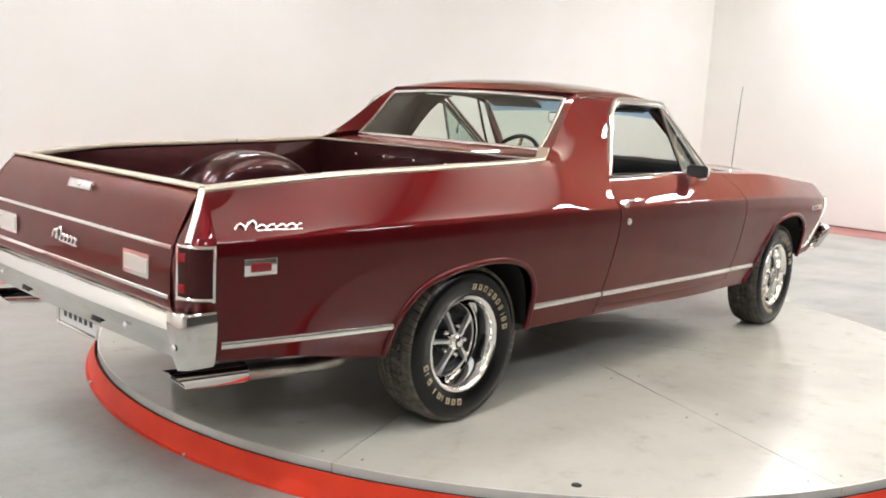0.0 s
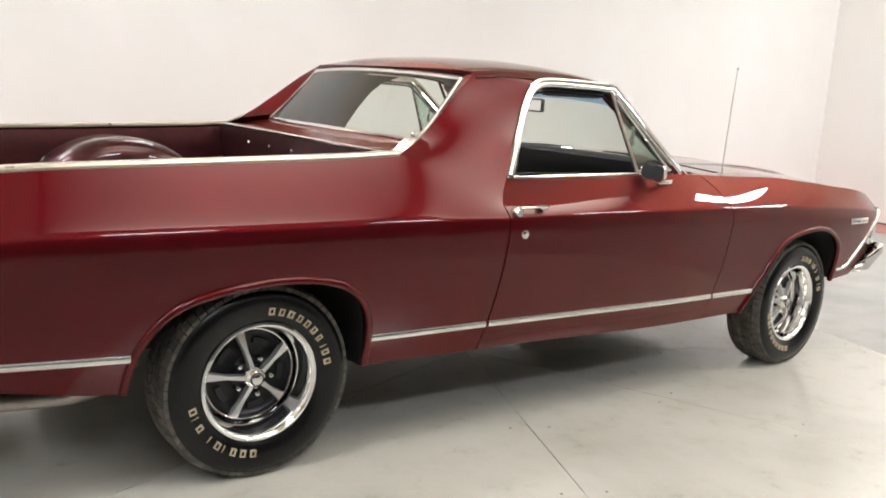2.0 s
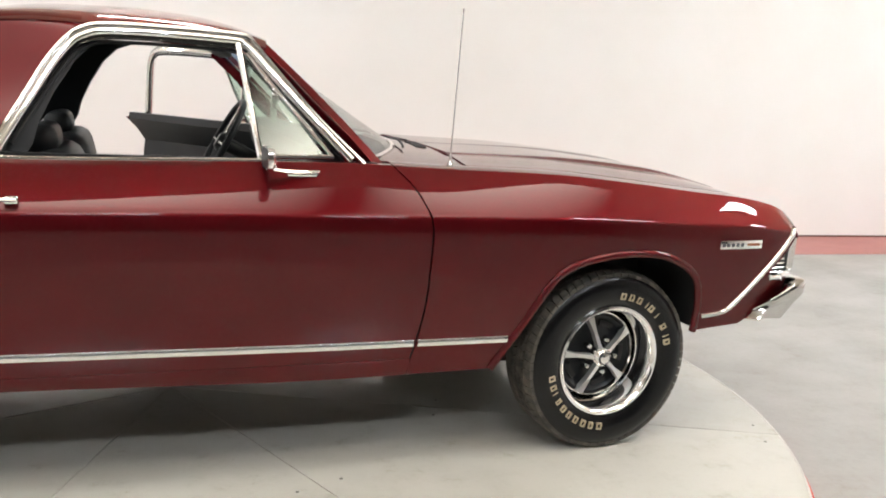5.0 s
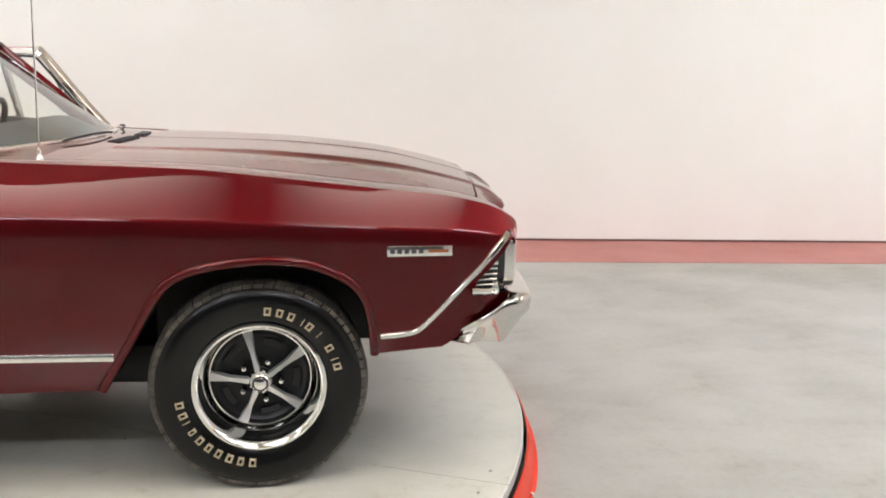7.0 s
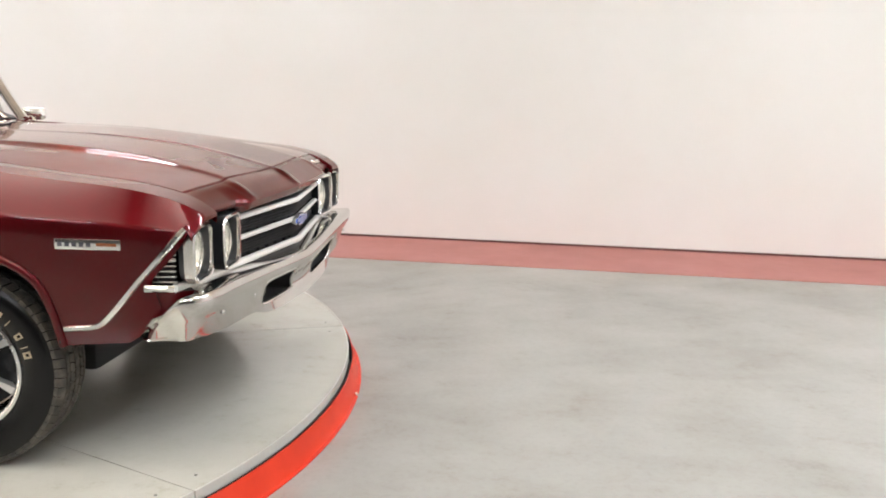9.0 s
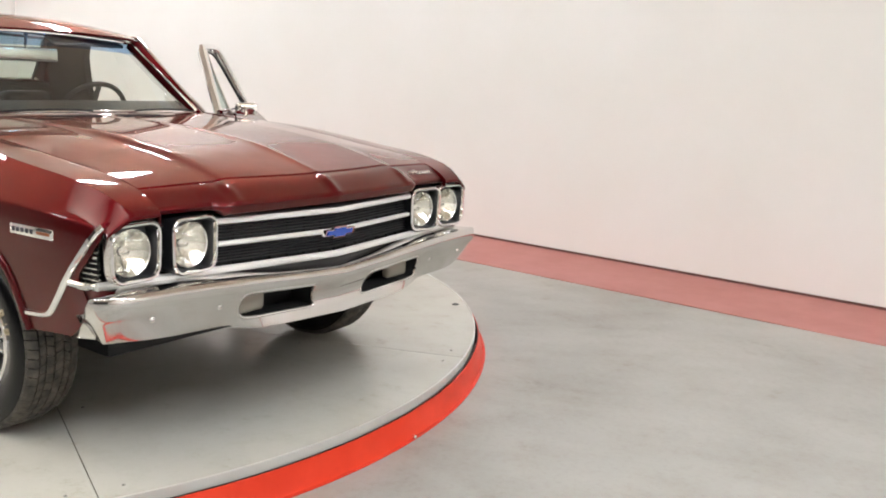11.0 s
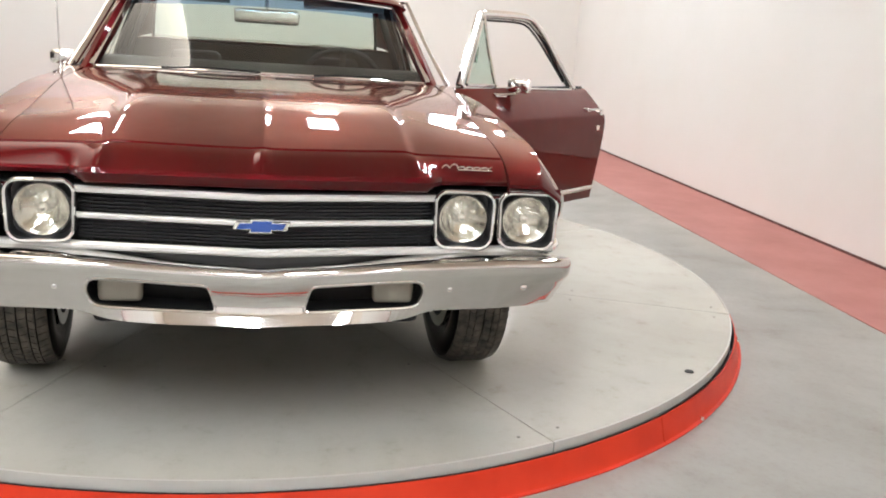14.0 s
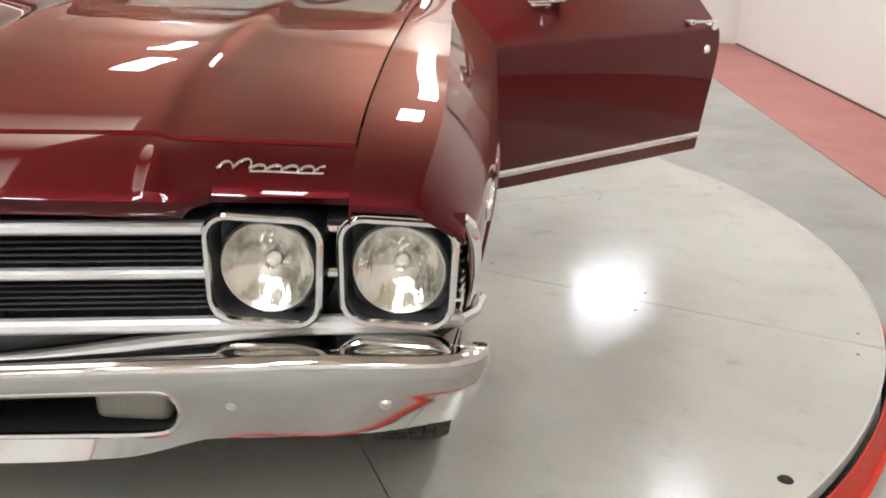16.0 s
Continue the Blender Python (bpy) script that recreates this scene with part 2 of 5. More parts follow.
def moved(shape, m):
    v, f = shape
    return [tuple(m @ Vector(p)) for p in v], f


def curve(*pts):
    """A smooth function through (x, value) pairs that never overshoots."""
    px = np.array([p[0] for p in pts], float)
    py = np.array([p[1] for p in pts], float)
    h, d = np.diff(px), np.diff(py) / np.diff(px)
    m = np.zeros(len(px))
    m[0], m[-1] = d[0], d[-1]
    for i in range(1, len(px) - 1):
        if d[i - 1] * d[i] > 0:
            w1, w2 = 2 * h[i] + h[i - 1], h[i] + 2 * h[i - 1]
            m[i] = (w1 + w2) / (w1 / d[i - 1] + w2 / d[i])

    def at(x):
        x = min(max(x, px[0]), px[-1])
        i = min(int(np.searchsorted(px, x, "right")) - 1, len(px) - 2)
        s = (x - px[i]) / h[i]
        return float(py[i] * (1 + 2 * s) * (1 - s) ** 2 + m[i] * h[i] * s * (1 - s) ** 2 + py[i + 1] * s * s * (3 - 2 * s) + m[i + 1] * h[i] * s * s * (s - 1))
    return at


def smooth(pts, n, closed=False):
    """n points evenly along a smooth line through pts."""
    p = [Vector(q) for q in pts]
    if closed:
        p = p + [p[0]]
    out = []
    for i in range(len(p) - 1):
        a = p[i - 1] if i else (p[-2] if closed else p[0] * 2 - p[1])
        d = p[i + 2] if i + 2 < len(p) else (p[1] if closed else p[-1] * 2 - p[-2])
        b, c = p[i], p[i + 1]
        for k in range(16):
            s = k / 16
            out.append(0.5 * (2 * b + (c - a) * s + (2 * a - 5 * b + 4 * c - d) * s * s + (3 * b - a - 3 * c + d) * s ** 3))
    out.append(p[-1])
    far = [0.0]
    for i in range(1, len(out)):
        far.append(far[-1] + (out[i] - out[i - 1]).length)
    res, j = [], 0
    for k in range(n):
        want = far[-1] * k / (n if closed else n - 1)
        while j < len(far) - 2 and far[j + 1] < want:
            j += 1
        s = (want - far[j]) / max(far[j + 1] - far[j], 1e-9)
        res.append(tuple(out[j].lerp(out[j + 1], min(max(s, 0), 1))))
    return res


def sweep(pts, profile, up=(0, 0, 1), closed=False, caps=True):
    """A strip of the given cross-section (across, up) along pts."""
    p, u = [Vector(q) for q in pts], Vector(up)
    rows = []
    for i, q in enumerate(p):
        a = p[(i - 1) % len(p)] if (i or closed) else q
        b = p[(i + 1) % len(p)] if (i < len(p) - 1 or closed) else q
        d = (b - a).normalized()
        side = d.cross(u)
        side = side.normalized() if side.length > 1e-6 else Vector((0, 1, 0))
        top = side.cross(d).normalized()
        rows.append([tuple(q + side * s + top * t) for s, t in profile])
    if closed:
        rows.append(rows[0])
    v, f = grid(rows, True)
    if caps and not closed:
        w = len(profile)
        f = f + [tuple(reversed(range(w))), tuple(range(len(v) - w, len(v)))]
    return v, f


def ring(r, n=10, rz=None):
    return [(r * math.cos(2 * math.pi * k / n), (rz or r) * math.sin(2 * math.pi * k / n)) for k in range(n)]


def bar(w, h):
    """A cross-section w wide and h high with softened corners."""
    a, b, c = w / 2, h / 2, min(w, h) * 0.28
    return [(a, -b + c), (a, b - c), (a - c, b), (-a + c, b), (-a, b - c), (-a, -b + c), (-a + c, -b), (a - c, -b)]


def tube(pts, r, n=10, closed=False, up=(0.13, 0.21, 1)):
    return sweep(pts, ring(r, n), up, closed)


def lathe(profile, n=48, arc=1.0):
    """Turns (radius, height) round the y axis; height runs along -y."""
    rows = [[(r * math.cos(2 * math.pi * arc * k / n), -h, r * math.sin(2 * math.pi * arc * k / n)) for k in range(n)] for r, h in profile]
    return grid(rows, True)


def box(x0, x1, y0, y1, z0, z1, bevel=0.0, segments=2):
    bm = bmesh.new()
    bmesh.ops.create_cube(bm, size=1, matrix=Matrix.Translation(((x0 + x1) / 2, (y0 + y1) / 2, (z0 + z1) / 2)) @ Matrix.Diagonal((x1 - x0, y1 - y0, z1 - z0, 1)))
    if bevel:
        bmesh.ops.bevel(bm, geom=bm.edges[:], offset=bevel, segments=segments, affect="EDGES", profile=0.5)
    bm.verts.index_update()
    s = [tuple(v.co) for v in bm.verts], [tuple(v.index for v in f.verts) for f in bm.faces]
    bm.free()
    return s


def prism(outline, depth, axis="y"):
    """A flat outline (a, b) with thickness: axis y gives (a, y, b), x gives (x, a, b), z gives (a, b, z)."""
    put = {"y": lambda a, b, t: (a, t, b), "x": lambda a, b, t: (t, a, b), "z": lambda a, b, t: (a, b, t)}[axis]
    n = len(outline)
    v = [put(a, b, 0) for a, b in outline] + [put(a, b, depth) for a, b in outline]
    f = [tuple(range(n)), tuple(reversed(range(n, 2 * n)))]
    f += [(i, (i + 1) % n, n + (i + 1) % n, n + i) for i in range(n)]
    return v, f


def script(length, height, r):
    """A running scrawl of loops with one tall initial and an underline, along x, standing in z."""
    pts = []
    for k in range(150):
        u = k / 149
        tall = 1 + 1.0 * math.exp(-((u - 0.24) / 0.06) ** 2) + 0.5 * math.exp(-((u - 0.06) / 0.03) ** 2)
        a = 2 * math.pi * 6.5 * u
        pts.append((length * u - 0.35 * height * tall * math.sin(a + 0.6), 0, 0.42 * height * tall * (1 - math.cos(a)) - 0.1 * height))
    return join(tube(pts, r, 6, up=(0, 1, 0)), sweep([(length * (0.30 + 0.7 * k / 6), 0, -0.32 * height + 0.05 * height * math.sin(k)) for k in range(7)], bar(r, r * 1.6)))


def rounded(w, h, r, n=5):
    """A rounded rectangle's outline about the origin."""
    out = []
    for cx, cy, a0 in ((w / 2 - r, h / 2 - r, 0), (-w / 2 + r, h / 2 - r, 90), (-w / 2 + r, -h / 2 + r, 180), (w / 2 - r, -h / 2 + r, 270)):
        out += [(cx + r * math.cos(radians(a0 + 90 * k / n)), cy + r * math.sin(radians(a0 + 90 * k / n))) for k in range(n + 1)]
    return out


def thicken(bm, thick):
    """Gives an open sheet two faces and a rim."""
    bm.normal_update()
    a = {v: bm.verts.new(v.co - v.normal * thick / 2) for v in bm.verts[:]}
    rim = [tuple(e.verts) for e in bm.edges if e.is_boundary]
    faces = [tuple(f.verts) for f in bm.faces]
    for v in a:
        v.co = v.co + v.normal * thick / 2
    for f in faces:
        bm.faces.new([a[v] for v in reversed(f)])
    for p, q in rim:
        bm.faces.new((p, q, a[q], a[p]))
    bmesh.ops.recalc_face_normals(bm, faces=bm.faces[:])


def mesh_of(name, shape, mat, sharp=38, thick=0.0):
    me = bpy.data.meshes.new(name)
    me.from_pydata(shape[0], [], shape[1])
    bm = bmesh.new()
    bm.from_mesh(me)
    bmesh.ops.remove_doubles(bm, verts=bm.verts[:], dist=0.00005)
    bmesh.ops.recalc_face_normals(bm, faces=bm.faces[:])
    if thick:
        thicken(bm, thick)
    bm.to_mesh(me)
    bm.free()
    me.polygons.foreach_set("use_smooth", [True] * len(me.polygons))
    me.set_sharp_from_angle(angle=radians(sharp))
    me.materials.append(mat)
    return me


def part(name, shape, mat, parent, label="", thick=0.0, sharp=38):
    ob = new(name, mesh_of(name, shape, mat, sharp, thick))
    ob.parent = parent
    if label:
        ob["label"] = label
    return ob


def thing(name, label, category, at=(0, 0, 0), group="", kind=""):
    ob = new(name)
    ob.location = at
    ob.empty_display_size = 0.1
    return tagged(ob, label, category, group, kind)


def structure(name, shape, mat, label="", category=""):
    ob = new(name, mesh_of(name, shape, mat))
    return tagged(ob, label, category, "", "structure")


def lerp(a, b, s):
    return a + (b - a) * s


# ---- the showroom ----
FLOOR_Z = -0.126
SKEW = radians(-1.3)
ROOM = Matrix.Rotation(SKEW, 4, "Z")
X0, X1, Y0, Y1, TOP = -7.55, 9.25, -11.5, 4.06, 4.4
HIGH = 3.4


def slab(name, x0, x1, y0, y1, z0, z1, mat, label, category, skew=True):
    s = box(x0, x1, y0, y1, z0, z1)
    return structure(name, moved(s, ROOM) if skew else s, mat, label, category)


slab("floor", X0 - 0.2, X1 + 0.2, Y0 - 0.2, Y1 + 0.2, FLOOR_Z - 0.2, FLOOR_Z, FLOOR, "worn grey sealed concrete showroom floor", "floor")
slab("ceiling", X0 - 0.2, X1 + 0.2, Y0 - 0.2, Y1 + 0.2, TOP, TOP + 0.2, CEIL, "plain tan ceiling with fluorescent fixtures", "ceiling")
slab("wall_north", X0 - 0.2, X1 + 0.2, Y1, Y1 + 0.2, FLOOR_Z + 0.006, HIGH, WALL, "plain off-white painted wall", "wall")
slab("wall_south", X0 - 0.2, X1 + 0.2, Y0 - 0.2, Y0, FLOOR_Z + 0.006, TOP, DARKWALL, "unseen end wall, its dimness put into a dark grey colour", "wall")
slab("wall_east", X1, X1 + 0.2, Y0, Y1, FLOOR_Z + 0.006, HIGH, WALL, "plain off-white painted wall", "wall")
slab("wall_west", X0 - 0.2, X0, Y0, Y1, FLOOR_Z + 0.006, HIGH, WALL, "plain off-white painted wall", "wall")
for name, a in (("wall_north_upper", (X0 - 0.2, X1 + 0.2, Y1, Y1 + 0.2)), ("wall_east_upper", (X1, X1 + 0.2, Y0, Y1)), ("wall_west_upper", (X0 - 0.2, X0, Y0, Y1))):
    slab(name, *a, HIGH, TOP, CEIL, "tan unpainted upper wall below the ceiling", "wall")
BAND = 0.91
s = join(box(X0 + 0.01, X1 - 0.01, Y1 - BAND, Y1 - 0.012, FLOOR_Z, FLOOR_Z + 0.004),
         box(X1 - BAND, X1 - 0.012, Y0 + 0.01, Y1 - BAND, FLOOR_Z, FLOOR_Z + 0.004),
         box(X0 + 0.012, X0 + BAND, Y0 + 0.01, Y1 - BAND, FLOOR_Z, FLOOR_Z + 0.004))
structure("floor_stripe", moved(s, ROOM), STRIPE, "faded red painted band along the foot of the walls", "floor stripe")
s = join(box(X0, X1, Y1 - 0.011, Y1 - 0.001, FLOOR_Z + 0.0005, FLOOR_Z + 0.02), box(X1 - 0.011, X1 - 0.001, Y0, Y1 - 0.02, FLOOR_Z + 0.0005, FLOOR_Z + 0.02))
structure("baseboard", moved(s, ROOM), material("dark_wall_joint", (0.13, 0.06, 0.05), 0.8), "dark caulked joint between wall and floor", "baseboard")


def ceiling_light(x, y, wide=0.14):
    """A surface fixture with two glowing strips."""
    ob = thing("ceiling_light", "white fluorescent ceiling fixture, switched on", "ceiling light", (x, y, TOP), "ceiling lights")
    ob.rotation_euler = (0, 0, SKEW)
    part("housing", box(-0.64, 0.64, -wide - 0.04, wide + 0.04, -0.07, -0.004, 0.01), FIXTURE, ob)
    for k in (-0.305, 0.305):
        part("diffuser", box(k - 0.295, k + 0.295, -wide, wide, -0.085, -0.071, 0.005), LIGHT, ob, "glowing white diffuser")
    return ob


for x, y in ((8.2, 1.4), (-3.5, 3.2), (0.3, 2.5), (6.9, -0.2), (6.0, -1.5), (5.0, 0.3), (-6.9, 0.8), (-4.0, 0.6), (7.4, -2.6), (4.6, -3.6), (-6.6, -2.4), (-3.8, -1.9)):
    ceiling_light(x, y)
corner_light = thing("wall_light", "white fluorescent fixture high in the room's corner, switched on", "wall light", (-7.42, 3.05, 3.45))
corner_light.rotation_euler = (0, 0, SKEW)
part("housing", box(-0.06, 0.02, -0.50, 0.50, -0.12, 0.12, 0.01), FIXTURE, corner_light)
for k in (-0.235, 0.235):
    part("diffuser", box(0.021, 0.036, k - 0.20, k + 0.20, -0.085, 0.085, 0.005), LIGHT, corner_light, "glowing white diffuser")
for x, y in ((-3.2, -6.1), (-0.4, -5.8), (2.6, -6.1)):
    ceiling_light(x, y, 0.16)


def highlight_panel(x0, x1, y0, y1):
    """An added glowing panel, out of view, that puts soft highlights on the paint."""
    ob = thing("highlight_panel", "added glowing panel, out of view, for soft highlights on the body", "light panel", ((x0 + x1) / 2, (y0 + y1) / 2, TOP), "light panels")
    w, d = (x1 - x0) / 2, (y1 - y0) / 2
    part("frame", box(-w, w, -d, d, -0.09, -0.004, 0.01), FIXTURE, ob)
    part("glow_sheet", box(-w + 0.03, w - 0.03, -d + 0.03, d - 0.03, -0.105, -0.091, 0.005), PANEL, ob, "added glowing sheet")


highlight_panel(-1.75, 1.40, -3.95, -1.25)
highlight_panel(1.55, 3.95, -3.95, -1.25)

# ---- the turntable ----
CX, CY, DISC = 0.046, 0.011, 2.375
table = thing("turntable", "round off-white car turntable with a bright red skirt", "turntable", (CX, CY, 0))


def wedge(a0, a1, r0, r1, z0, z1, n=24, gap=0.0):
    out = []
    for k in range(n + 1):
        a = lerp(a0, a1, k / n)
        out.append((r1 * math.cos(a), r1 * math.sin(a)))
    if r0 > 0:
        for k in range(n + 1):
            a = lerp(a1, a0, k / n)
            out.append((r0 * math.cos(a), r0 * math.sin(a)))
    else:
        out.append((0, 0))
    mid = (a0 + a1) / 2
    out = [(x + gap * math.cos(mid), y + gap * math.sin(mid)) for x, y in out]
    v, f = prism(out, z1 - z0, "z")
    return [(x, y, z + z0) for x, y, z in v], f


for k in range(8):
    a = radians(22.3 + 45 * k)
    part("deck_panel", wedge(a, a + radians(45), 0.0, DISC - 0.007, -0.02, 0.0, 24, 0.005), DECK, table, "scuffed off-white painted steel deck panel" if k == 0 else "")
part("under_deck", lathe([(0.001, 0), (DISC - 0.06, 0), (DISC - 0.06, -0.05), (0.001, -0.05)], 64), BLACK, table).matrix_basis = pose(0, 0, -0.021, -90)
for k in range(8):
    a = radians(22.3 + 45 * k)
    part("edge_trim", wedge(a + 0.0012, a + radians(45) - 0.0012, DISC - 0.003, DISC + 0.004, -0.036, 0.0005), ALU, table, "off-white painted steel edge trim" if k == 0 else "")
    for rr in (1.05, 1.62, DISC - 0.075):
        for side in (-0.081, 0.081):
            v = lathe([(0.0005, 0.002), (0.0045, 0.002), (0.006, 0.0), (0.006, -0.004)], 8)
            part("screw", v, SCREW, table).matrix_basis = pose(rr * math.cos(a) - side * math.sin(a), rr * math.sin(a) + side * math.cos(a), 0, -90)
for k in range(6):
    a = radians(-145 + 60 * k)
    shape = [(DISC + 0.019, -0.033), (DISC + 0.023, -0.033), (DISC + 0.034, -0.075), (DISC + 0.043, FLOOR_Z + 0.014), (DISC + 0.048, FLOOR_Z + 0.006), (DISC + 0.060, FLOOR_Z + 0.004), (DISC + 0.060, FLOOR_Z + 0.001)]
    turns = [lerp(a + 0.0006, a + radians(60) - 0.0006, i / 40) for i in range(41)]
    part("skirt", grid([[(r * math.cos(b), r * math.sin(b), z) for r, z in shape] for b in turns]), SKIRT, table, "glossy bright red sheet metal skirt" if k == 0 else "", 0.002)
    part("skirt_lining", wedge(a, a + radians(60), DISC + 0.0155, DISC + 0.0172, FLOOR_Z + 0.001, -0.0285, 40), BLACK, table, "black inner face of the skirt" if k == 0 else "")
    for da in (0.12, 0.55):
        v = lathe([(0.0005, 0.012), (0.007, 0.012), (0.010, 0.005), (0.010, 0.0)], 10)
        part("anchor_bolt", v, STEEL, table).matrix_basis = pose((DISC + 0.053) * math.cos(a + da), (DISC + 0.053) * math.sin(a + da), FLOOR_Z + 0.004, -90)
cap = part("access_plug", lathe([(0.001, 0.003), (0.016, 0.003), (0.019, 0.0), (0.019, -0.004)], 20), BLACK, table)
cap.matrix_basis = pose(1.678 - CX, 1.650 - CY, 0, -90)
cap = part("access_plug", lathe([(0.001, 0.003), (0.016, 0.003), (0.019, 0.0), (0.019, -0.004)], 20), BLACK, table)
cap.matrix_basis = pose(-1.62 - CX, -1.56 - CY, 0, -90)


# ---- the pickup ----
truck = thing("pickup_truck", "maroon metallic vintage coupe pickup with chrome trim, driver door open", "pickup truck")
zc = curve((-2.75, 0.810), (-1.5, 0.828), (0, 0.845), (1, 0.835), (2.0, 0.800), (2.26, 0.775))
yc = curve((-2.75, 0.870), (-2.62, 0.888), (-2.3, 0.915), (-1.5, 0.950), (-0.5, 0.976), (0.3, 0.975), (1.0, 0.952), (1.5, 0.935), (2.04, 0.895), (2.26, 0.855))
zt = curve((-2.75, 0.935), (-2.58, 0.955), (-2.15, 0.996), (-1.6, 1.020), (-1.1, 1.042), (-0.95, 1.052), (-0.8, 1.015), (-0.6, 0.978), (-0.4, 0.971), (0, 0.978), (0.5, 0.986), (0.87, 0.975), (1.23, 0.967), (1.55, 0.942), (1.8, 0.917), (2.0, 0.899), (2.17, 0.864), (2.26, 0.815))
yt = curve((-2.75, 0.71), (-2.58, 0.745), (-2.15, 0.805), (-1.1, 0.815), (-0.6, 0.830), (0, 0.836), (0.5, 0.834), (0.87, 0.825), (1.55, 0.828), (2.0, 0.822), (2.17, 0.808), (2.26, 0.785))
low = curve((-2.66, 0.44), (-2.3, 0.405), (-1.91, 0.345), (-1.10, 0.337), (-0.5, 0.335), (0.5, 0.318), (1.03, 0.320), (1.82, 0.418), (2.3, 0.45))
rear_edge = curve((0.33, -2.600), (0.6, -2.625), (0.80, -2.632), (0.95, -2.588), (1.05, -2.575))
door_rear = curve((0.33, -0.615), (0.39, -0.605), (0.58, -0.577), (0.84, -0.564), (1.0, -0.572))
door_front = curve((0.33, 0.728), (0.376, 0.735), (0.44, 0.748), (0.60, 0.766), (0.80, 0.766), (0.90, 0.735), (0.98, 0.668), (1.02, 0.62))
nose_edge = curve((0.42, 2.00), (0.452, 2.053), (0.50, 2.10), (0.55, 2.135), (0.60, 2.125), (0.63, 2.118), (0.69, 2.166), (0.767, 2.222), (0.824, 2.240), (0.9, 2.243))
REAR_ARCH = [(-1.905, 0.345), (-1.893, 0.42), (-1.868, 0.49), (-1.822, 0.555), (-1.755, 0.608), (-1.66, 0.640), (-1.55, 0.660), (-1.46, 0.668), (-1.36, 0.667), (-1.28, 0.655), (-1.21, 0.632), (-1.155, 0.590), (-1.118, 0.53), (-1.102, 0.45), (-1.100, 0.337)]
FRONT_ARCH = [(1.025, 0.320), (1.075, 0.405), (1.125, 0.490), (1.168, 0.570), (1.218, 0.645), (1.275, 0.682), (1.35, 0.704), (1.44, 0.717), (1.53, 0.721), (1.62, 0.710), (1.70, 0.681), (1.755, 0.645), (1.788, 0.60), (1.808, 0.53), (1.815, 0.475), (1.82, 0.418)]


def skin(x, z):
    """The half width of the body side."""
    c, top = zc(x), zt(x)
    if z <= c:
        s = min(max((z - 0.33) / (c - 0.33), 0), 1)
        return yc(x) - 0.078 * (1 - s) ** 1.45 + 0.013 * (1 - math.exp((z - c) / 0.045)) * s
    s = min((z - c) / max(top - c, 1e-4), 1)
    bend = (math.sqrt(s * s + 0.0020) - 0.0447) / (math.sqrt(1.0020) - 0.0447)
    return yc(x) + (yt(x) - yc(x)) * (0.86 * bend + 0.14 * s * s)


def column(at, bottom):
    """Points up the body side: at(z) gives x."""
    c, top = 0.8, 0.95
    for _ in range(12):
        c, top = zc(at(c)), zt(at(top))
    zs = [max(lerp(0.30, c - 0.006, k / 26), bottom) for k in range(27)] + [c, c + 0.005] + [lerp(c + 0.005, top, (k / 11) ** 1.25) for k in range(1, 12)]
    return [(at(z), -skin(at(z), z), z) for z in zs]


def const(x):
    return lambda z: x


def strip(a, b, n, ends=True):
    """Columns between two edges given as functions of z."""
    out = []
    for k in range(n + 1):
        s = k / n
        f = (lambda s: lambda z: lerp(a(z), b(z), s))(s)
        out.append(column(f, low(f(0.45))))
    return out


def arch_columns(arch):
    pts = smooth([(x, 0, z) for x, z in arch], 41)
    return [column(const(x), z) for x, _, z in pts]


# rear quarter
quarter_cols = strip(rear_edge, const(-1.905), 14)[:-1] + arch_columns(REAR_ARCH) + strip(const(-1.100), const(-0.955), 4)[1:]
sail_cols = strip(const(-0.955), lambda z: door_rear(z) - 0.003, 14)
gate_x = curve((0.56, -2.685), (0.63, -2.697), (0.71, -2.698), (0.785, -2.688), (0.85, -2.662), (0.91, -2.632), (0.948, -2.603), (0.962, -2.585))
end_x = curve((0.44, -2.660), (0.60, -2.690), (0.72, -2.696), (0.80, -2.686), (0.825, -2.672), (0.872, -2.645), (0.93, -2.612), (0.958, -2.592))
end_y = curve((0.44, 0.80), (0.60, 0.806), (0.80, 0.815), (0.825, 0.806), (0.872, 0.787), (0.93, 0.757), (0.958, 0.738))
end_cap = []
for k in range(22):
    z = lerp(0.44, 0.952, k / 21)
    x, y = rear_edge(z), skin(rear_edge(z), z)
    tx, ty = end_x(z), end_y(z)
    cx, cy = lerp((x + tx) / 2, tx, 0.6), lerp((y + ty) / 2, y, 0.6)
    row = [((1 - s) ** 2 * x + 2 * s * (1 - s) * cx + s * s * tx, -((1 - s) ** 2 * y + 2 * s * (1 - s) * cy + s * s * ty), z) for s in [i / 8 for i in range(9)]]
    gx = max(gate_x(max(z, 0.56)) + 0.003, tx + 0.002)
    end_cap.append(row + [(lerp(tx, gx, 0.5) - 0.004, -(lerp(ty, 0.742, 0.5)), z), (gx, -0.742, z), (-2.55, -0.740, z)])
# sail panel behind the cab
SAIL = smooth([(-0.955, -0.812, 1.053), (-0.90, -0.79, 1.075), (-0.83, -0.758, 1.108), (-0.721, -0.716, 1.194), (-0.60, -0.672, 1.296), (-0.515, -0.640, 1.356)], 22)
DOORPOST = smooth([(-0.573, -0.832, 0.975), (-0.500, -0.826, 0.982), (-0.458, -0.815, 1.006), (-0.421, -0.790, 1.066), (-0.371, -0.751, 1.154), (-0.320, -0.711, 1.244), (-0.274, -0.686, 1.299), (-0.235, -0.668, 1.334)], 22)
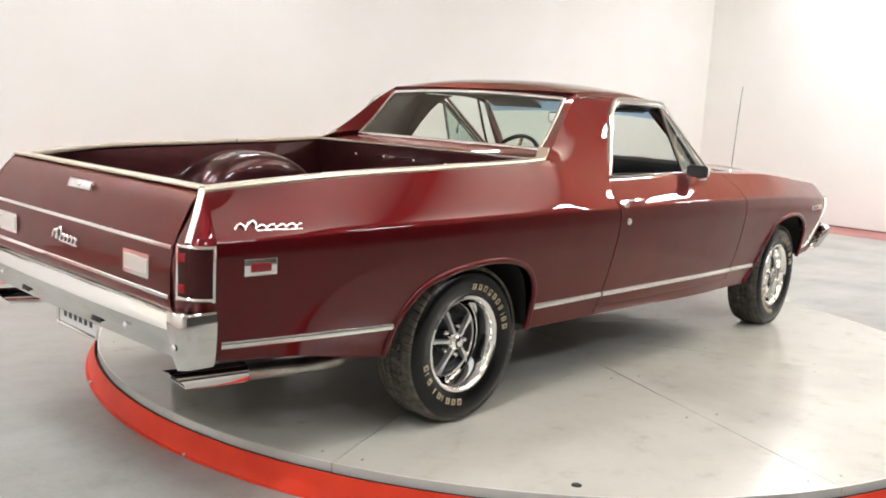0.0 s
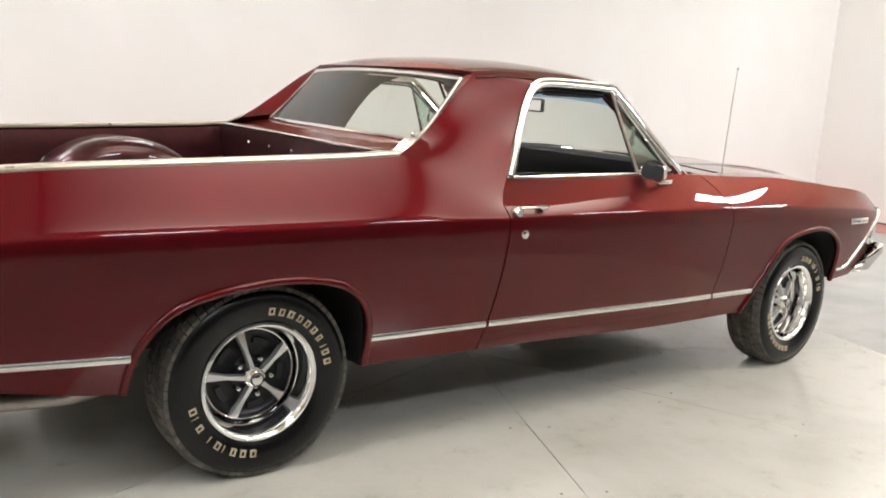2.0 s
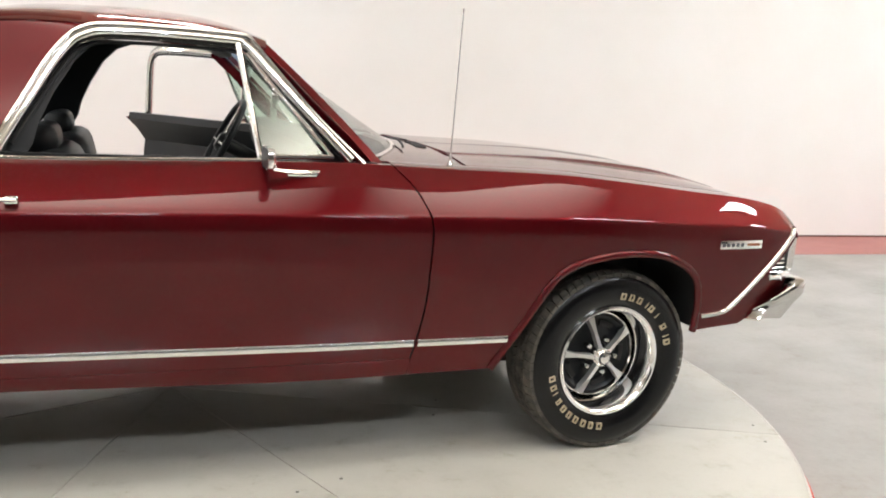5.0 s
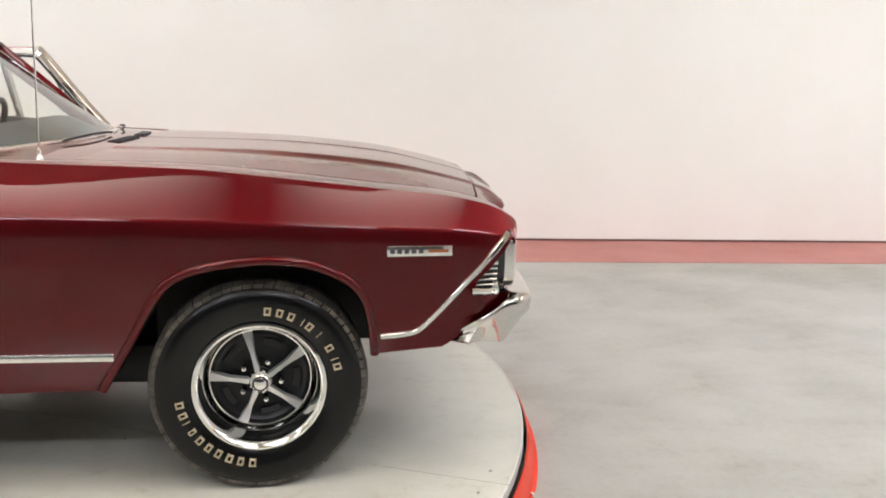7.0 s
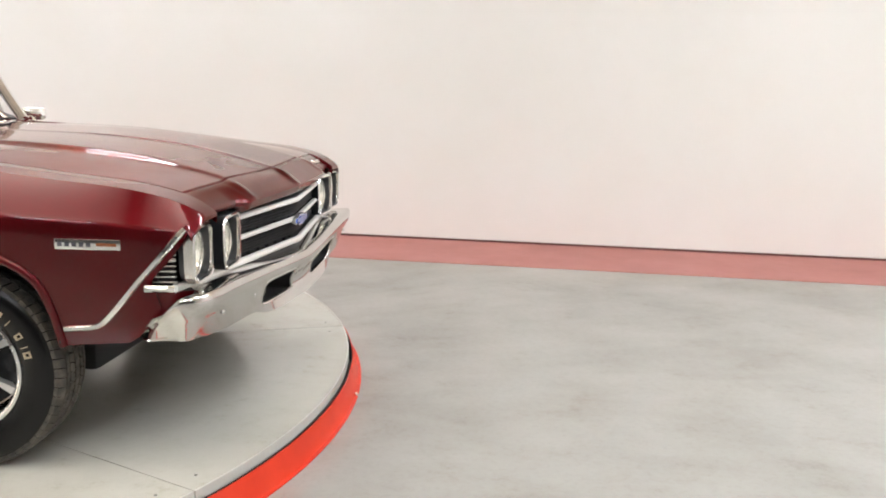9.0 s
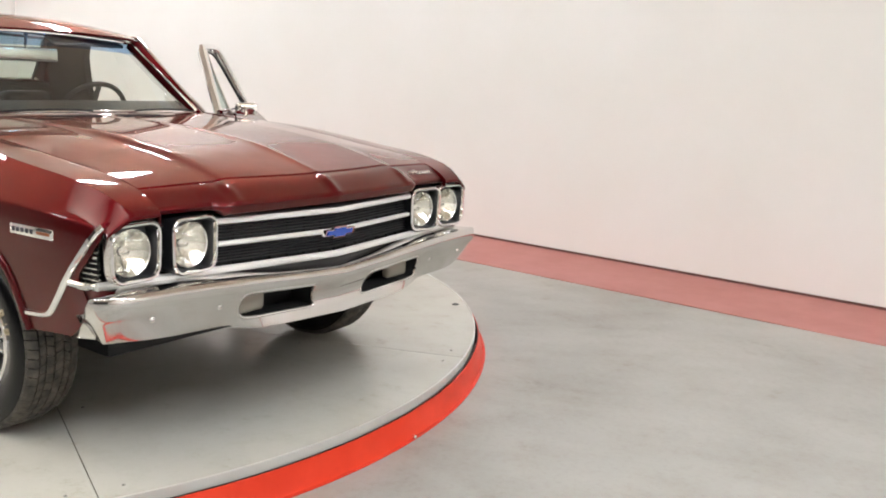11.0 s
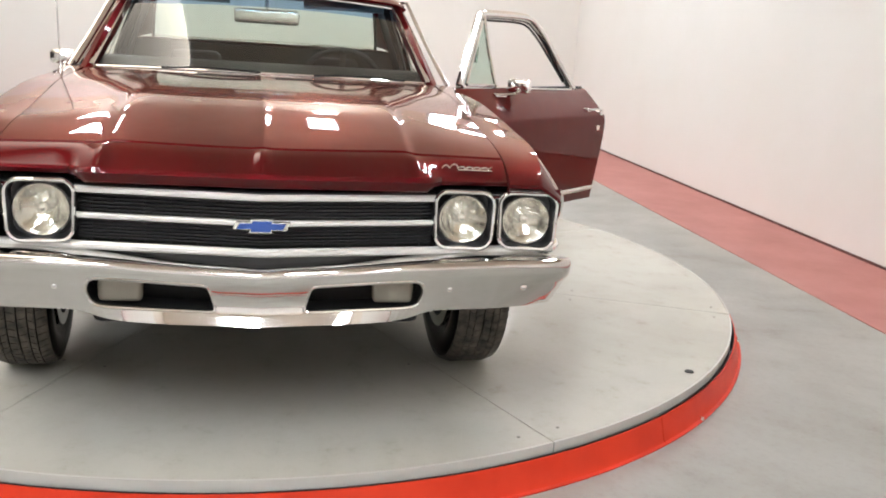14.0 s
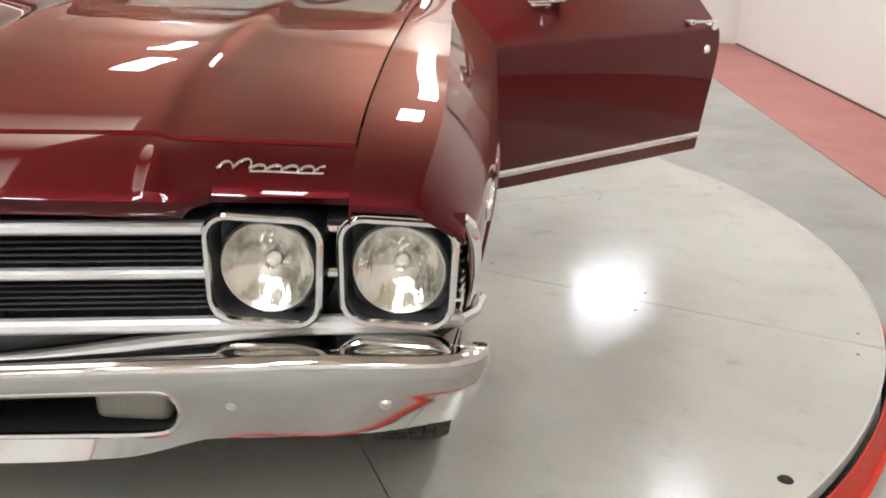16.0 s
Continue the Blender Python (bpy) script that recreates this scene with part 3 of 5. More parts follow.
for j, c in enumerate(sail_cols):
    for k in range(1, 22):
        c.append(tuple(Vector(SAIL[k]).lerp(Vector(DOORPOST[k]), j / 14)))


def fair(cols, fixed, ghost):
    """Relaxes a grid of points into a surface with no kinks; ghost is a fixed column before the first."""
    n, m = len(cols), len(cols[0])
    at = {(j, i): k for k, (j, i) in enumerate((j, i) for j in range(n) for i in range(m) if not fixed(j, i))}
    eqs, rhs = [], []

    def bend(a, b, c, weight=1.0):
        row, r = np.zeros(len(at)), np.zeros(3)
        for (j, i), w in ((a, 1.0), (b, -2.0), (c, 1.0)):
            if (j, i) in at:
                row[at[j, i]] = w * weight
            else:
                r -= w * weight * np.array(ghost[i] if j < 0 else cols[j][i])
        eqs.append(row)
        rhs.append(r)
    for j in range(n):
        for i in range(28, m):
            if i < m - 1:
                bend((j, i - 1), (j, i), (j, i + 1))
            if j < n - 1 and (j > 0 or i < len(ghost)):
                bend((j - 1, i), (j, i), (j + 1, i))
    found = np.linalg.lstsq(np.array(eqs), np.array(rhs), rcond=None)[0]
    for (j, i), k in at.items():
        cols[j][i] = tuple(float(q) for q in found[k])


fair(sail_cols, lambda j, i: i <= 30 or i == 60 or j == 0 or (j == 14 and not 33 <= i <= 47), quarter_cols[-2])
# the sail runs on over the edge of the roof
roof_mid = curve((-0.57, 1.354), (-0.52, 1.384), (-0.45, 1.404), (-0.3, 1.422), (-0.1, 1.427), (0.1, 1.416), (0.22, 1.392), (0.34, 1.350))
roof_side = curve((-0.57, 1.340), (-0.515, 1.354), (-0.3, 1.366), (0, 1.364), (0.2, 1.352), (0.34, 1.314))
for c in sail_cols:
    a = Vector(c[-1])
    q = 0.595 / 0.655
    b = Vector((a.x, -0.595, lerp(roof_mid(a.x), roof_side(a.x), q ** 2.6) + 0.0025))
    mid = Vector((a.x, lerp(a.y, b.y, 0.42), lerp(a.z, b.z, 0.80) + 0.004))
    c += [tuple(a * (1 - s) ** 2 + mid * 2 * s * (1 - s) + b * s * s) for s in (0.2, 0.4, 0.6, 0.8, 1.0)] + [(b.x, b.y + 0.004, b.z - 0.012)]
# inner side of the sail down to the glass
GLASS_SIDE = smooth([(-0.765, -0.640, 1.092), (-0.69, -0.628, 1.165), (-0.615, -0.612, 1.25), (-0.545, -0.595, 1.332)], 22)
inner_sail = [[tuple(Vector(SAIL[k]).lerp(Vector(GLASS_SIDE[k]), s)) for s in (0, 0.06, 0.5, 1)] for k in range(2, 22)]
quarter = join(grid(quarter_cols), grid(sail_cols), grid(end_cap), grid(inner_sail))
for k, s in enumerate((quarter, flip(quarter))):
    q = part("quarter_panel", s, PAINT, truck, "maroon rear quarter panel with a sloping sail", 0.004, 30)
    for nm, a in (("wheel_arch_lip", REAR_ARCH),):
        pts = [(x, -(skin(x, z) + 0.001), z) for x, _, z in smooth([(x, 0, z) for x, z in a], 40)]
        lip = tube(pts, 0.014, 10, up=(0, 1, 0))
        part(nm, flip(lip) if k else lip, PAINT, q)

# front fender
rise = curve((0.5, 0.007), (1.6, 0.006), (2.1, 0.002), (2.3, 0.0))
hood_gap = curve((0.60, 0.752), (0.9, 0.742), (1.85, 0.700), (2.25, 0.695))
cols = strip(lambda z: door_front(z) + 0.003, const(1.025), 7)[:-1] + arch_columns(FRONT_ARCH) + strip(const(1.82), nose_edge, 10)[1:]
fender_cols = []
for c in cols:
    x, y, z = c[-1]
    g = -hood_gap(x) - 0.003
    fender_cols.append(c + [(x, lerp(y, g, s), z + rise(x) * math.sin(s * math.pi / 2)) for s in (0.12, 0.3, 0.55, 0.8, 1.0)] + [(x, g + 0.001, z - 0.02)])
nose = []
tip = fender_cols[-1]
for p in tip[27:]:
    nose.append([p, (p[0] + 0.010, p[1], p[2] - 0.012), (p[0] + 0.010, p[1], min(p[2] - 0.02, 0.812)), (p[0] - 0.010, p[1], 0.801)])
fender = join(grid(fender_cols), grid(nose))
for k, s in enumerate((fender, flip(fender))):
    q = part("front_fender", s, PAINT, truck, "maroon front fender with a pointed nose", 0.004, 30)
    pts = [(x, -(skin(x, z) + 0.001), z) for x, _, z in smooth([(x, 0, z) for x, z in FRONT_ARCH], 40)]
    lip = tube(pts, 0.014, 10, up=(0, 1, 0))
    part("wheel_arch_lip", flip(lip) if k else lip, PAINT, q)

# hood with a centre ridge and two long creases
ridge = curve((0.85, 0.998), (1.0, 0.996), (1.42, 0.992), (1.83, 0.963), (2.1, 0.908), (2.2, 0.882), (2.27, 0.862))
across = curve((0, 1.0), (0.008, 0.965), (0.03, 0.90), (0.30, 0.86), (0.390, 0.835), (0.408, 0.79), (0.430, 0.60), (0.450, 0.52), (0.50, 0.44), (0.70, 0.0))


def gap_front(y):
    return 2.195 - 0.052 * (abs(y) / 0.70) ** 1.6


def hood_z(x, y):
    edge = zt(x) + rise(x)
    return edge + (ridge(x) + 0.004 - edge) * across(abs(y) / (hood_gap(x) / 0.70))


ys = [-0.70, -0.66, -0.6, -0.54, -0.50, -0.475, -0.458, -0.446, -0.437, -0.428, -0.419, -0.411, -0.403, -0.394, -0.383, -0.36, -0.3, -0.2, -0.1, -0.05, -0.03, -0.018, -0.008, 0]
ys = ys + [-y for y in reversed(ys[:-1])]
rows = []
for k in range(40):
    s = k / 39
    row = []
    for y in ys:
        xr = 0.945 + 0.055 * (1 - (y / 0.7) ** 2)
        x = lerp(xr, gap_front(y) - 0.006, s)
        yy = y * hood_gap(x) / 0.70
        row.append((x, yy * 0.997, hood_z(x, yy)))
    rows.append(row)
rows.append([(x + 0.003, y, z - 0.004) for x, y, z in rows[-1]])
rows.append([(x + 0.001, y, z - 0.02) for x, y, z in rows[-1]])
hood = part("hood", grid(rows), PAINT, truck, "maroon hood with a raised centre ridge", 0.004, 30)


# header panel between hood and grille
def lip_x(y):
    back = min(max((abs(y) - 0.465) / 0.035, 0), 1)
    return 2.302 - 0.044 * (abs(y) / 0.70) ** 1.15 - 0.034 * back * back * (3 - 2 * back)


rows = []
for y in ys:
    x0 = gap_front(y) + 0.003
    z0 = hood_z(x0 - 0.006, y) - 0.004
    xl = lip_x(y)
    crest = 0.010 * math.exp(-((abs(y) - 0.425) / 0.02) ** 2) + 0.010 * math.exp(-(y / 0.02) ** 2)
    rows.append([(x0 - 0.001, y * 0.998, z0 - 0.02), (x0, y, z0)] + [(lerp(x0, xl, s), y, lerp(z0, 0.822, s ** 1.25) + crest * math.sin(math.pi * min(s, 0.8))) for s in (0.15, 0.3, 0.45, 0.6, 0.75, 0.88, 0.96)]
                + [(xl + 0.0005, y, 0.818), (xl - 0.003, y, 0.808), (xl - 0.012, y, 0.793 + 0.011 * (abs(y) > 0.47)), (xl - 0.030, y, 0.784 + 0.016 * (abs(y) > 0.47)), (xl - 0.05, y, 0.785 + 0.016 * (abs(y) > 0.47))])
part("header_panel", grid(rows), PAINT, truck, "maroon panel above the grille", 0.003, 30)

# cowl with two air slots
rows = []
for j in range(29):
    y = lerp(-0.74, 0.74, j / 28)
    xr = 0.945 + 0.055 * (1 - (y / 0.7) ** 2)
    xw = 0.70 + 0.165 * (1 - (y / 0.74) ** 2)
    rows.append([(lerp(xw - 0.06, xr - 0.004, s), y, 0.985 + 0.024 * (1 - (y / 0.8) ** 2) - 0.012 * s) for s in (0, 0.33, 0.66, 1.0)] + [(xr - 0.003, y, 0.965)])
cowl = part("cowl", grid(rows), PAINT, truck, "maroon cowl with black air slots", 0.003)
for sgn in (-1, 1):
    for k in range(20):
        y = sgn * (0.045 + 0.0115 * k)
        x = 0.735 + 0.165 * (1 - (y / 0.74) ** 2) + 0.062
        part("air_slot", box(x - 0.020, x + 0.020, y - 0.0036, y + 0.0036, 0.985 + 0.024 * (1 - (y / 0.8) ** 2) - 0.016, 0.985 + 0.024 * (1 - (y / 0.8) ** 2) - 0.0035, 0.001, 1), BLACK, cowl)

# roof
rows = []
for j in range(33):
    y = lerp(-0.655, 0.655, j / 32)
    q = abs(y) / 0.655
    xa, xb = -0.555 + 0.04 * q ** 3, 0.335 - 0.045 * q ** 2.4
    row = []
    for k in range(25):
        x = lerp(xa, xb, k / 24)
        row.append((x, y, lerp(roof_mid(x), roof_side(x), q ** 2.6) - 0.018 * max(0, (q - 0.9) / 0.1) ** 2))
    rows.append(row)
roof = part("roof", grid(rows), PAINT, truck, "smooth maroon cab roof", 0.012, 30)
head = [[(x, y * 0.98, z - 0.022) for x, y, z in r[1:-1]] for r in rows[1:-1]]
part("headliner", grid(head), CLOTH, roof, "grey cloth headliner")

# windscreen pillars, glass and bright surround
PILLAR_TOP, PILLAR_FOOT = Vector((0.275, -0.640, 1.322)), Vector((0.615, -0.775, 0.985))
base_line = [(0.622 + 0.233 * (1 - (y / 0.72) ** 2), y, 0.990 + 0.020 * (1 - (y / 0.72) ** 2)) for y in [lerp(-0.715, 0.715, k / 24) for k in range(25)]]
top_line = [(0.250 + 0.080 * (1 - (y / 0.60) ** 2), y, 1.318 + 0.026 * (1 - (y / 0.60) ** 2)) for y in [lerp(-0.595, 0.595, k / 24) for k in range(25)]]


def screen(a, b, s0, s1, n=8, bow=-0.004):
    return grid([[tuple(Vector(p).lerp(Vector(q), lerp(s0, s1, k / n)) + Vector((0.8, 0, 0.6)) * bow * math.sin(math.pi * lerp(s0, s1, k / n))) for p, q in zip(a, b)] for k in range(n + 1)])


ws = part("windscreen", screen(base_line, top_line, 0, 0.82), SCREENGLASS, truck, "curved green-tinted windscreen")
ws.visible_shadow = False
sb = part("shade_band", screen(base_line, top_line, 0.82, 1.0, 3), BANDGLASS, ws, "blue shade band across the top of the glass")
sb.visible_shadow = False
part("windscreen_trim", join(sweep(base_line, bar(0.016, 0.014)), sweep(top_line, bar(0.016, 0.014))), CHROME, truck, "bright windscreen surround")
for k in (0, 1):
    pil = [[tuple(Vector(base_line[0]).lerp(Vector(top_line[0]), s) + Vector((0.012, -0.004, 0.01)) + Vector((0.8, 0, 0.6)) * 0.002 * math.sin(math.pi * s)),
            tuple(Vector((0.655, -0.748, 0.984)).lerp(Vector((0.300, -0.625, 1.330)), s) + Vector((0.8, 0, 0.6)) * 0.006 * math.sin(math.pi * s)),
            tuple(PILLAR_FOOT.lerp(PILLAR_TOP, s) + Vector((0.8, 0, 0.6)) * 0.008 * math.sin(math.pi * s)),
            tuple(PILLAR_FOOT.lerp(PILLAR_TOP, s) + Vector((-0.03, 0.03, -0.02))),
            tuple(Vector(base_line[0]).lerp(Vector(top_line[0]), s) + Vector((-0.02, 0.0, -0.02)))] for s in [i / 14 for i in range(15)]]
    s = grid(pil, True)
    p = part("windscreen_pillar", flip(s) if k else s, PAINT, truck)
    t = sweep([tuple(Vector(base_line[0]).lerp(Vector(top_line[0]), i / 12) + Vector((0.8, 0, 0.6)) * (0.002 * math.sin(math.pi * i / 12) + 0.013) + Vector((0, -0.012, 0))) for i in range(13)], bar(0.022, 0.010), (0.8, 0, 0.6))
    part("trim", flip(t) if k else t, CHROME, p, "bright trim")

# rear glass, its surround and the ledge below it
back_low = [(-0.765 - 0.035 * (1 - (y / 0.64) ** 2), y, 1.092 + 0.004 * (1 - (y / 0.64) ** 2)) for y in [lerp(-0.64, 0.64, k / 20) for k in range(21)]]
back_top = [(-0.545 - 0.035 * (1 - (y / 0.595) ** 2), y, 1.332 + 0.018 * (1 - (y / 0.595) ** 2)) for y in [lerp(-0.595, 0.595, k / 20) for k in range(21)]]
bg = part("rear_glass", screen(back_low, back_top, 0, 1, 8, -0.012), GLASS, truck, "curved green-tinted rear window")
bg.visible_shadow = False
part("rear_glass_trim", join(sweep(back_low, bar(0.018, 0.016)), sweep(back_top, bar(0.020, 0.018)), both(sweep(GLASS_SIDE, bar(0.018, 0.016)))), CHROME, truck, "bright rear window surround")
ledge = grid([[(-0.955, y, 1.047) , (-0.93, y, 1.056), (-0.86, y, 1.064), (lerp(-0.765, -0.80, 1 - (y / 0.64) ** 2), lerp(y, y * 0.86, 1), 1.088)] for y in [lerp(-0.80, 0.80, k / 16) for k in range(17)]])
part("rear_ledge", ledge, PAINT, truck, "maroon ledge under the rear window", 0.004)

# cargo bed
BED_FLOOR = 0.66
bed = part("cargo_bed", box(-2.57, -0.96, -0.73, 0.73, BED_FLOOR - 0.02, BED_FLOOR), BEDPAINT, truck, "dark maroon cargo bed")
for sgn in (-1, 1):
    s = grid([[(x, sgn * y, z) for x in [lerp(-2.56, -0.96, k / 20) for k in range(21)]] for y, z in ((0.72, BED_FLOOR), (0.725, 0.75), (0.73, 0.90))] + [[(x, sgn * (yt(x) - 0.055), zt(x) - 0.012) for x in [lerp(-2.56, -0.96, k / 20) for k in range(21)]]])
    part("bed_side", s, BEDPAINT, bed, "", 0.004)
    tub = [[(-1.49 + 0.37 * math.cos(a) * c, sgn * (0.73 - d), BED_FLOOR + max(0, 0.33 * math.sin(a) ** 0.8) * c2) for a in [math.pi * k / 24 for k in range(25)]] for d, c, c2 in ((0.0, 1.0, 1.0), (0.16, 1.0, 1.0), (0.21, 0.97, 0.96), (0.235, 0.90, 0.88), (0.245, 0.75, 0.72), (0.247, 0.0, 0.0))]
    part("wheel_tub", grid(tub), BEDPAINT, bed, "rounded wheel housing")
    rail = [(x, sgn * (yt(x) - 0.030), zt(x) + 0.004) for x in [lerp(-2.585, -0.955, k / 30) for k in range(31)]]
    part("bed_rail_trim", sweep(rail, [(0.034, -0.006), (0.034, 0.002), (0.028, 0.009), (-0.028, 0.009), (-0.034, 0.002), (-0.034, -0.006)]), RAIL, truck, "bright trim along the bed rail")
    bend = smooth([(-0.955, sgn * 0.785, 1.056), (-0.92, sgn * 0.770, 1.068), (-0.88, sgn * 0.745, 1.088), (-0.86, sgn * 0.735, 1.104)], 8)
    part("bed_rail_trim", sweep(bend, bar(0.05, 0.010)), RAIL, truck)
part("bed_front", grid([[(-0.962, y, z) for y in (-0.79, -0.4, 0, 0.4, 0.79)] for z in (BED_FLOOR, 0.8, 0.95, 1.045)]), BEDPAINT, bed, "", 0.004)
for k in range(5):
    part("rivet", moved(lathe([(0.0005, 0.004), (0.006, 0.003), (0.008, 0)], 10), pose(-0.966, -0.45 + 0.22 * k, 0.99, 0, 0, -90)), STEEL, bed)
part("bed_front_trim", sweep([(-0.955, lerp(-0.79, 0.79, k / 12), 1.054) for k in range(13)], bar(0.028, 0.014)), CHROME, truck, "bright trim across the front of the bed")
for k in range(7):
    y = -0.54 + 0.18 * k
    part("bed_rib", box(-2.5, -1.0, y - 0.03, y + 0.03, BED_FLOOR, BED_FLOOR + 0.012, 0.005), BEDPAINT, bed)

# tailgate
rows = [[(gate_x(z), lerp(-0.738, 0.738, j / 12), z) for j in range(13)] for z in [lerp(0.56, 0.960, k / 18) for k in range(19)]]
rows += [[(-2.56, p[1], 0.964) for p in rows[-1]], [(-2.535, p[1], 0.95) for p in rows[-1]], [(-2.54, p[1], 0.70) for p in rows[-1]]]
gate = part("tailgate", grid(rows), PAINT, truck, "closed maroon tailgate with chrome mouldings", 0.004)
part("tailgate_cap", sweep([(-2.578, lerp(-0.735, 0.735, k / 12), 0.966) for k in range(13)], bar(0.050, 0.012)), RAIL, gate, "bright cap strip")
for z in (0.785, 0.630):
    part("moulding", sweep([(gate_x(z) - 0.006, lerp(-0.738, 0.738, k / 12), z) for k in range(13)], bar(0.010, 0.014)), CHROME, gate, "chrome moulding")
for y in (-0.53, 0.53):
    lamp = part("reverse_lamp", moved(prism(rounded(0.170, 0.078, 0.008), 0.008, "x"), pose(gate_x(0.705) - 0.008, y, 0.705)), CHROME, gate, "chrome-framed reverse lamp")
    part("lens", moved(prism(rounded(0.150, 0.050, 0.006), 0.004, "x"), pose(gate_x(0.705) - 0.0105, y, 0.705)), CLEARLENS, lamp, "ribbed white lens")
latch = part("latch", moved(box(-0.012, 0.012, -0.095, 0.095, -0.018, 0.018, 0.006), pose(gate_x(0.905) - 0.006, 0, 0.905, 0, 20, 0)), CHROME, gate, "chrome tailgate latch")
part("keyhole", moved(lathe([(0.0005, 0.006), (0.010, 0.005), (0.013, 0)], 14), pose(gate_x(0.905) - 0.016, 0, 0.905, 0, 0, -90)), STEEL, latch)
part("badge_script", moved(script(0.200, 0.026, 0.0042), pose(gate_x(0.71) - 0.006, 0.10, 0.704, 0, 0, -90)), CHROME, gate, "chrome script badge")

# tail lamps
for k in (0, 1):
    path = [(-2.638, -0.890), (-2.660, -0.884), (-2.680, -0.870), (-2.698, -0.845), (-2.707, -0.818), (-2.709, -0.802)]
    lens = grid([[(x, y, z) for x, y in path] for z in (0.648, 0.70, 0.75, 0.798)])
    q = part("tail_lamp", flip(lens) if k else lens, REDLENS, truck, "dark red tail lamp lens in a chrome frame", 0.012)
    lines = [[(x - 0.003, y - 0.003, z) for x, y in path] for z in (0.643, 0.803)]
    fr = join(*[sweep(l, bar(0.009, 0.010)) for l in lines], *[sweep([(p[0] - 0.003, p[1] - 0.003, z) for z in (0.636, 0.72, 0.81)], bar(0.009, 0.010), (1, 0, 0)) for p in (path[0], path[-1])])
    part("lamp_frame", flip(fr) if k else fr, CHROME, q, "chrome lamp frame")
    for z in (0.675, 0.77):
        s = moved(box(-0.003, 0.003, -0.014, 0.014, -0.014, 0.014, 0.002), pose(-2.7115, -0.826, z, 0, 0, 18))
        part("bulb_pocket", flip(s) if k else s, material("bright_red_reflector", (0.20, 0.006, 0.008), 0.2), q, "bright red reflector")
    post = [(end_x(z) - 0.003, -end_y(z) - 0.003, z) for z in [lerp(0.808, 0.962, i / 12) for i in range(13)]]
    s = sweep(post, [(0.010, -0.003), (0.010, 0.003), (0.004, 0.007), (-0.004, 0.007), (-0.010, 0.003), (-0.010, -0.003)], (-0.7, -0.7, 0.0))
    part("corner_trim", flip(s) if k else s, STEEL, truck, "bright corner moulding")

# rear bumper: a ledge, a lip and a face, with block ends
BLADE = [(-2.670, 0.602), (-2.698, 0.599), (-2.745, 0.566), (-2.756, 0.556), (-2.759, 0.547), (-2.754, 0.538), (-2.742, 0.520), (-2.730, 0.490), (-2.722, 0.462), (-2.716, 0.450), (-2.700, 0.445), (-2.670, 0.450)]
rows = [[(x + 0.016 * (y / 0.83) ** 2, y, z - 0.002 * (1 - (y / 0.83) ** 2)) for x, z in BLADE] for y in [lerp(-0.835, 0.835, k / 32) for k in range(33)]]
rear_bumper = part("rear_bumper", grid(rows), BUMPER, truck, "chrome rear bumper with wrapped ends", 0.003)
for k in (0, 1):
    rows = []
    for z, s, d in ((0.603, 0.0, 0.055), (0.609, 0.02, 0.016), (0.606, 0.04, 0.004), (0.598, 0.08, 0.0), (0.56, 0.3, -0.002), (0.52, 0.5, 0.0), (0.48, 0.75, 0.003), (0.445, 0.95, 0.008), (0.434, 1.0, 0.014), (0.432, 1.0, 0.05)):
        inner = lerp(-0.798, -0.846, s)
        rows.append([(-2.738 + d, inner + 0.004, z), (-2.752 + d, inner - 0.010, z), (-2.754 + d, lerp(inner, -0.875, 0.5), z), (-2.748 + d, -0.874 + 0.5 * d, z), (-2.735 + d, -0.888 + 0.7 * d, z), (-2.715 + d * 0.5, -0.895 + d, z), (-2.68, -0.897 + d, z), (-2.632, -0.897 + d, z)])
    s = grid(rows)
    part("bumper_end", flip(s) if k else s, BUMPER, rear_bumper, "chrome block end", 0.003)
    s = moved(lathe([(0.0005, 0.004), (0.008, 0.003), (0.012, 0.0)], 14), pose(-2.756, -0.862, 0.505, 0, 0, -90))
    part("bumper_bolt", flip(s) if k else s, CHROME, rear_bumper)
    s = moved(lathe([(0.0005, 0.004), (0.008, 0.003), (0.012, 0.0)], 14), pose(-2.737, -0.52, 0.500, 0, 0, -90))
    part("bumper_bolt", flip(s) if k else s, CHROME, rear_bumper)
    s = moved(box(-0.003, 0.003, -0.034, 0.034, -0.014, 0.014, 0.002), pose(-2.727, -0.30, 0.480, 0, 15, 0))
    part("jack_slot", flip(s) if k else s, BLACK, rear_bumper, "dark jack slot")
plate = part("number_plate", box(-2.662, -2.656, -0.155, 0.155, 0.370, 0.520, 0.002), PLATE, truck, "white number plate with dark characters")
part("plate_holder", sweep([(-2.664, a, 0.445 + b) for a, b in rounded(0.330, 0.170, 0.012)], bar(0.012, 0.012), (1, 0, 0), True), CHROME, plate, "chrome plate holder")
for k in range(6):
    part("character_bar", box(-2.6645, -2.660, -0.125 + 0.043 * k, -0.105 + 0.043 * k, 0.395, 0.465, 0.0005, 1), INK, plate)

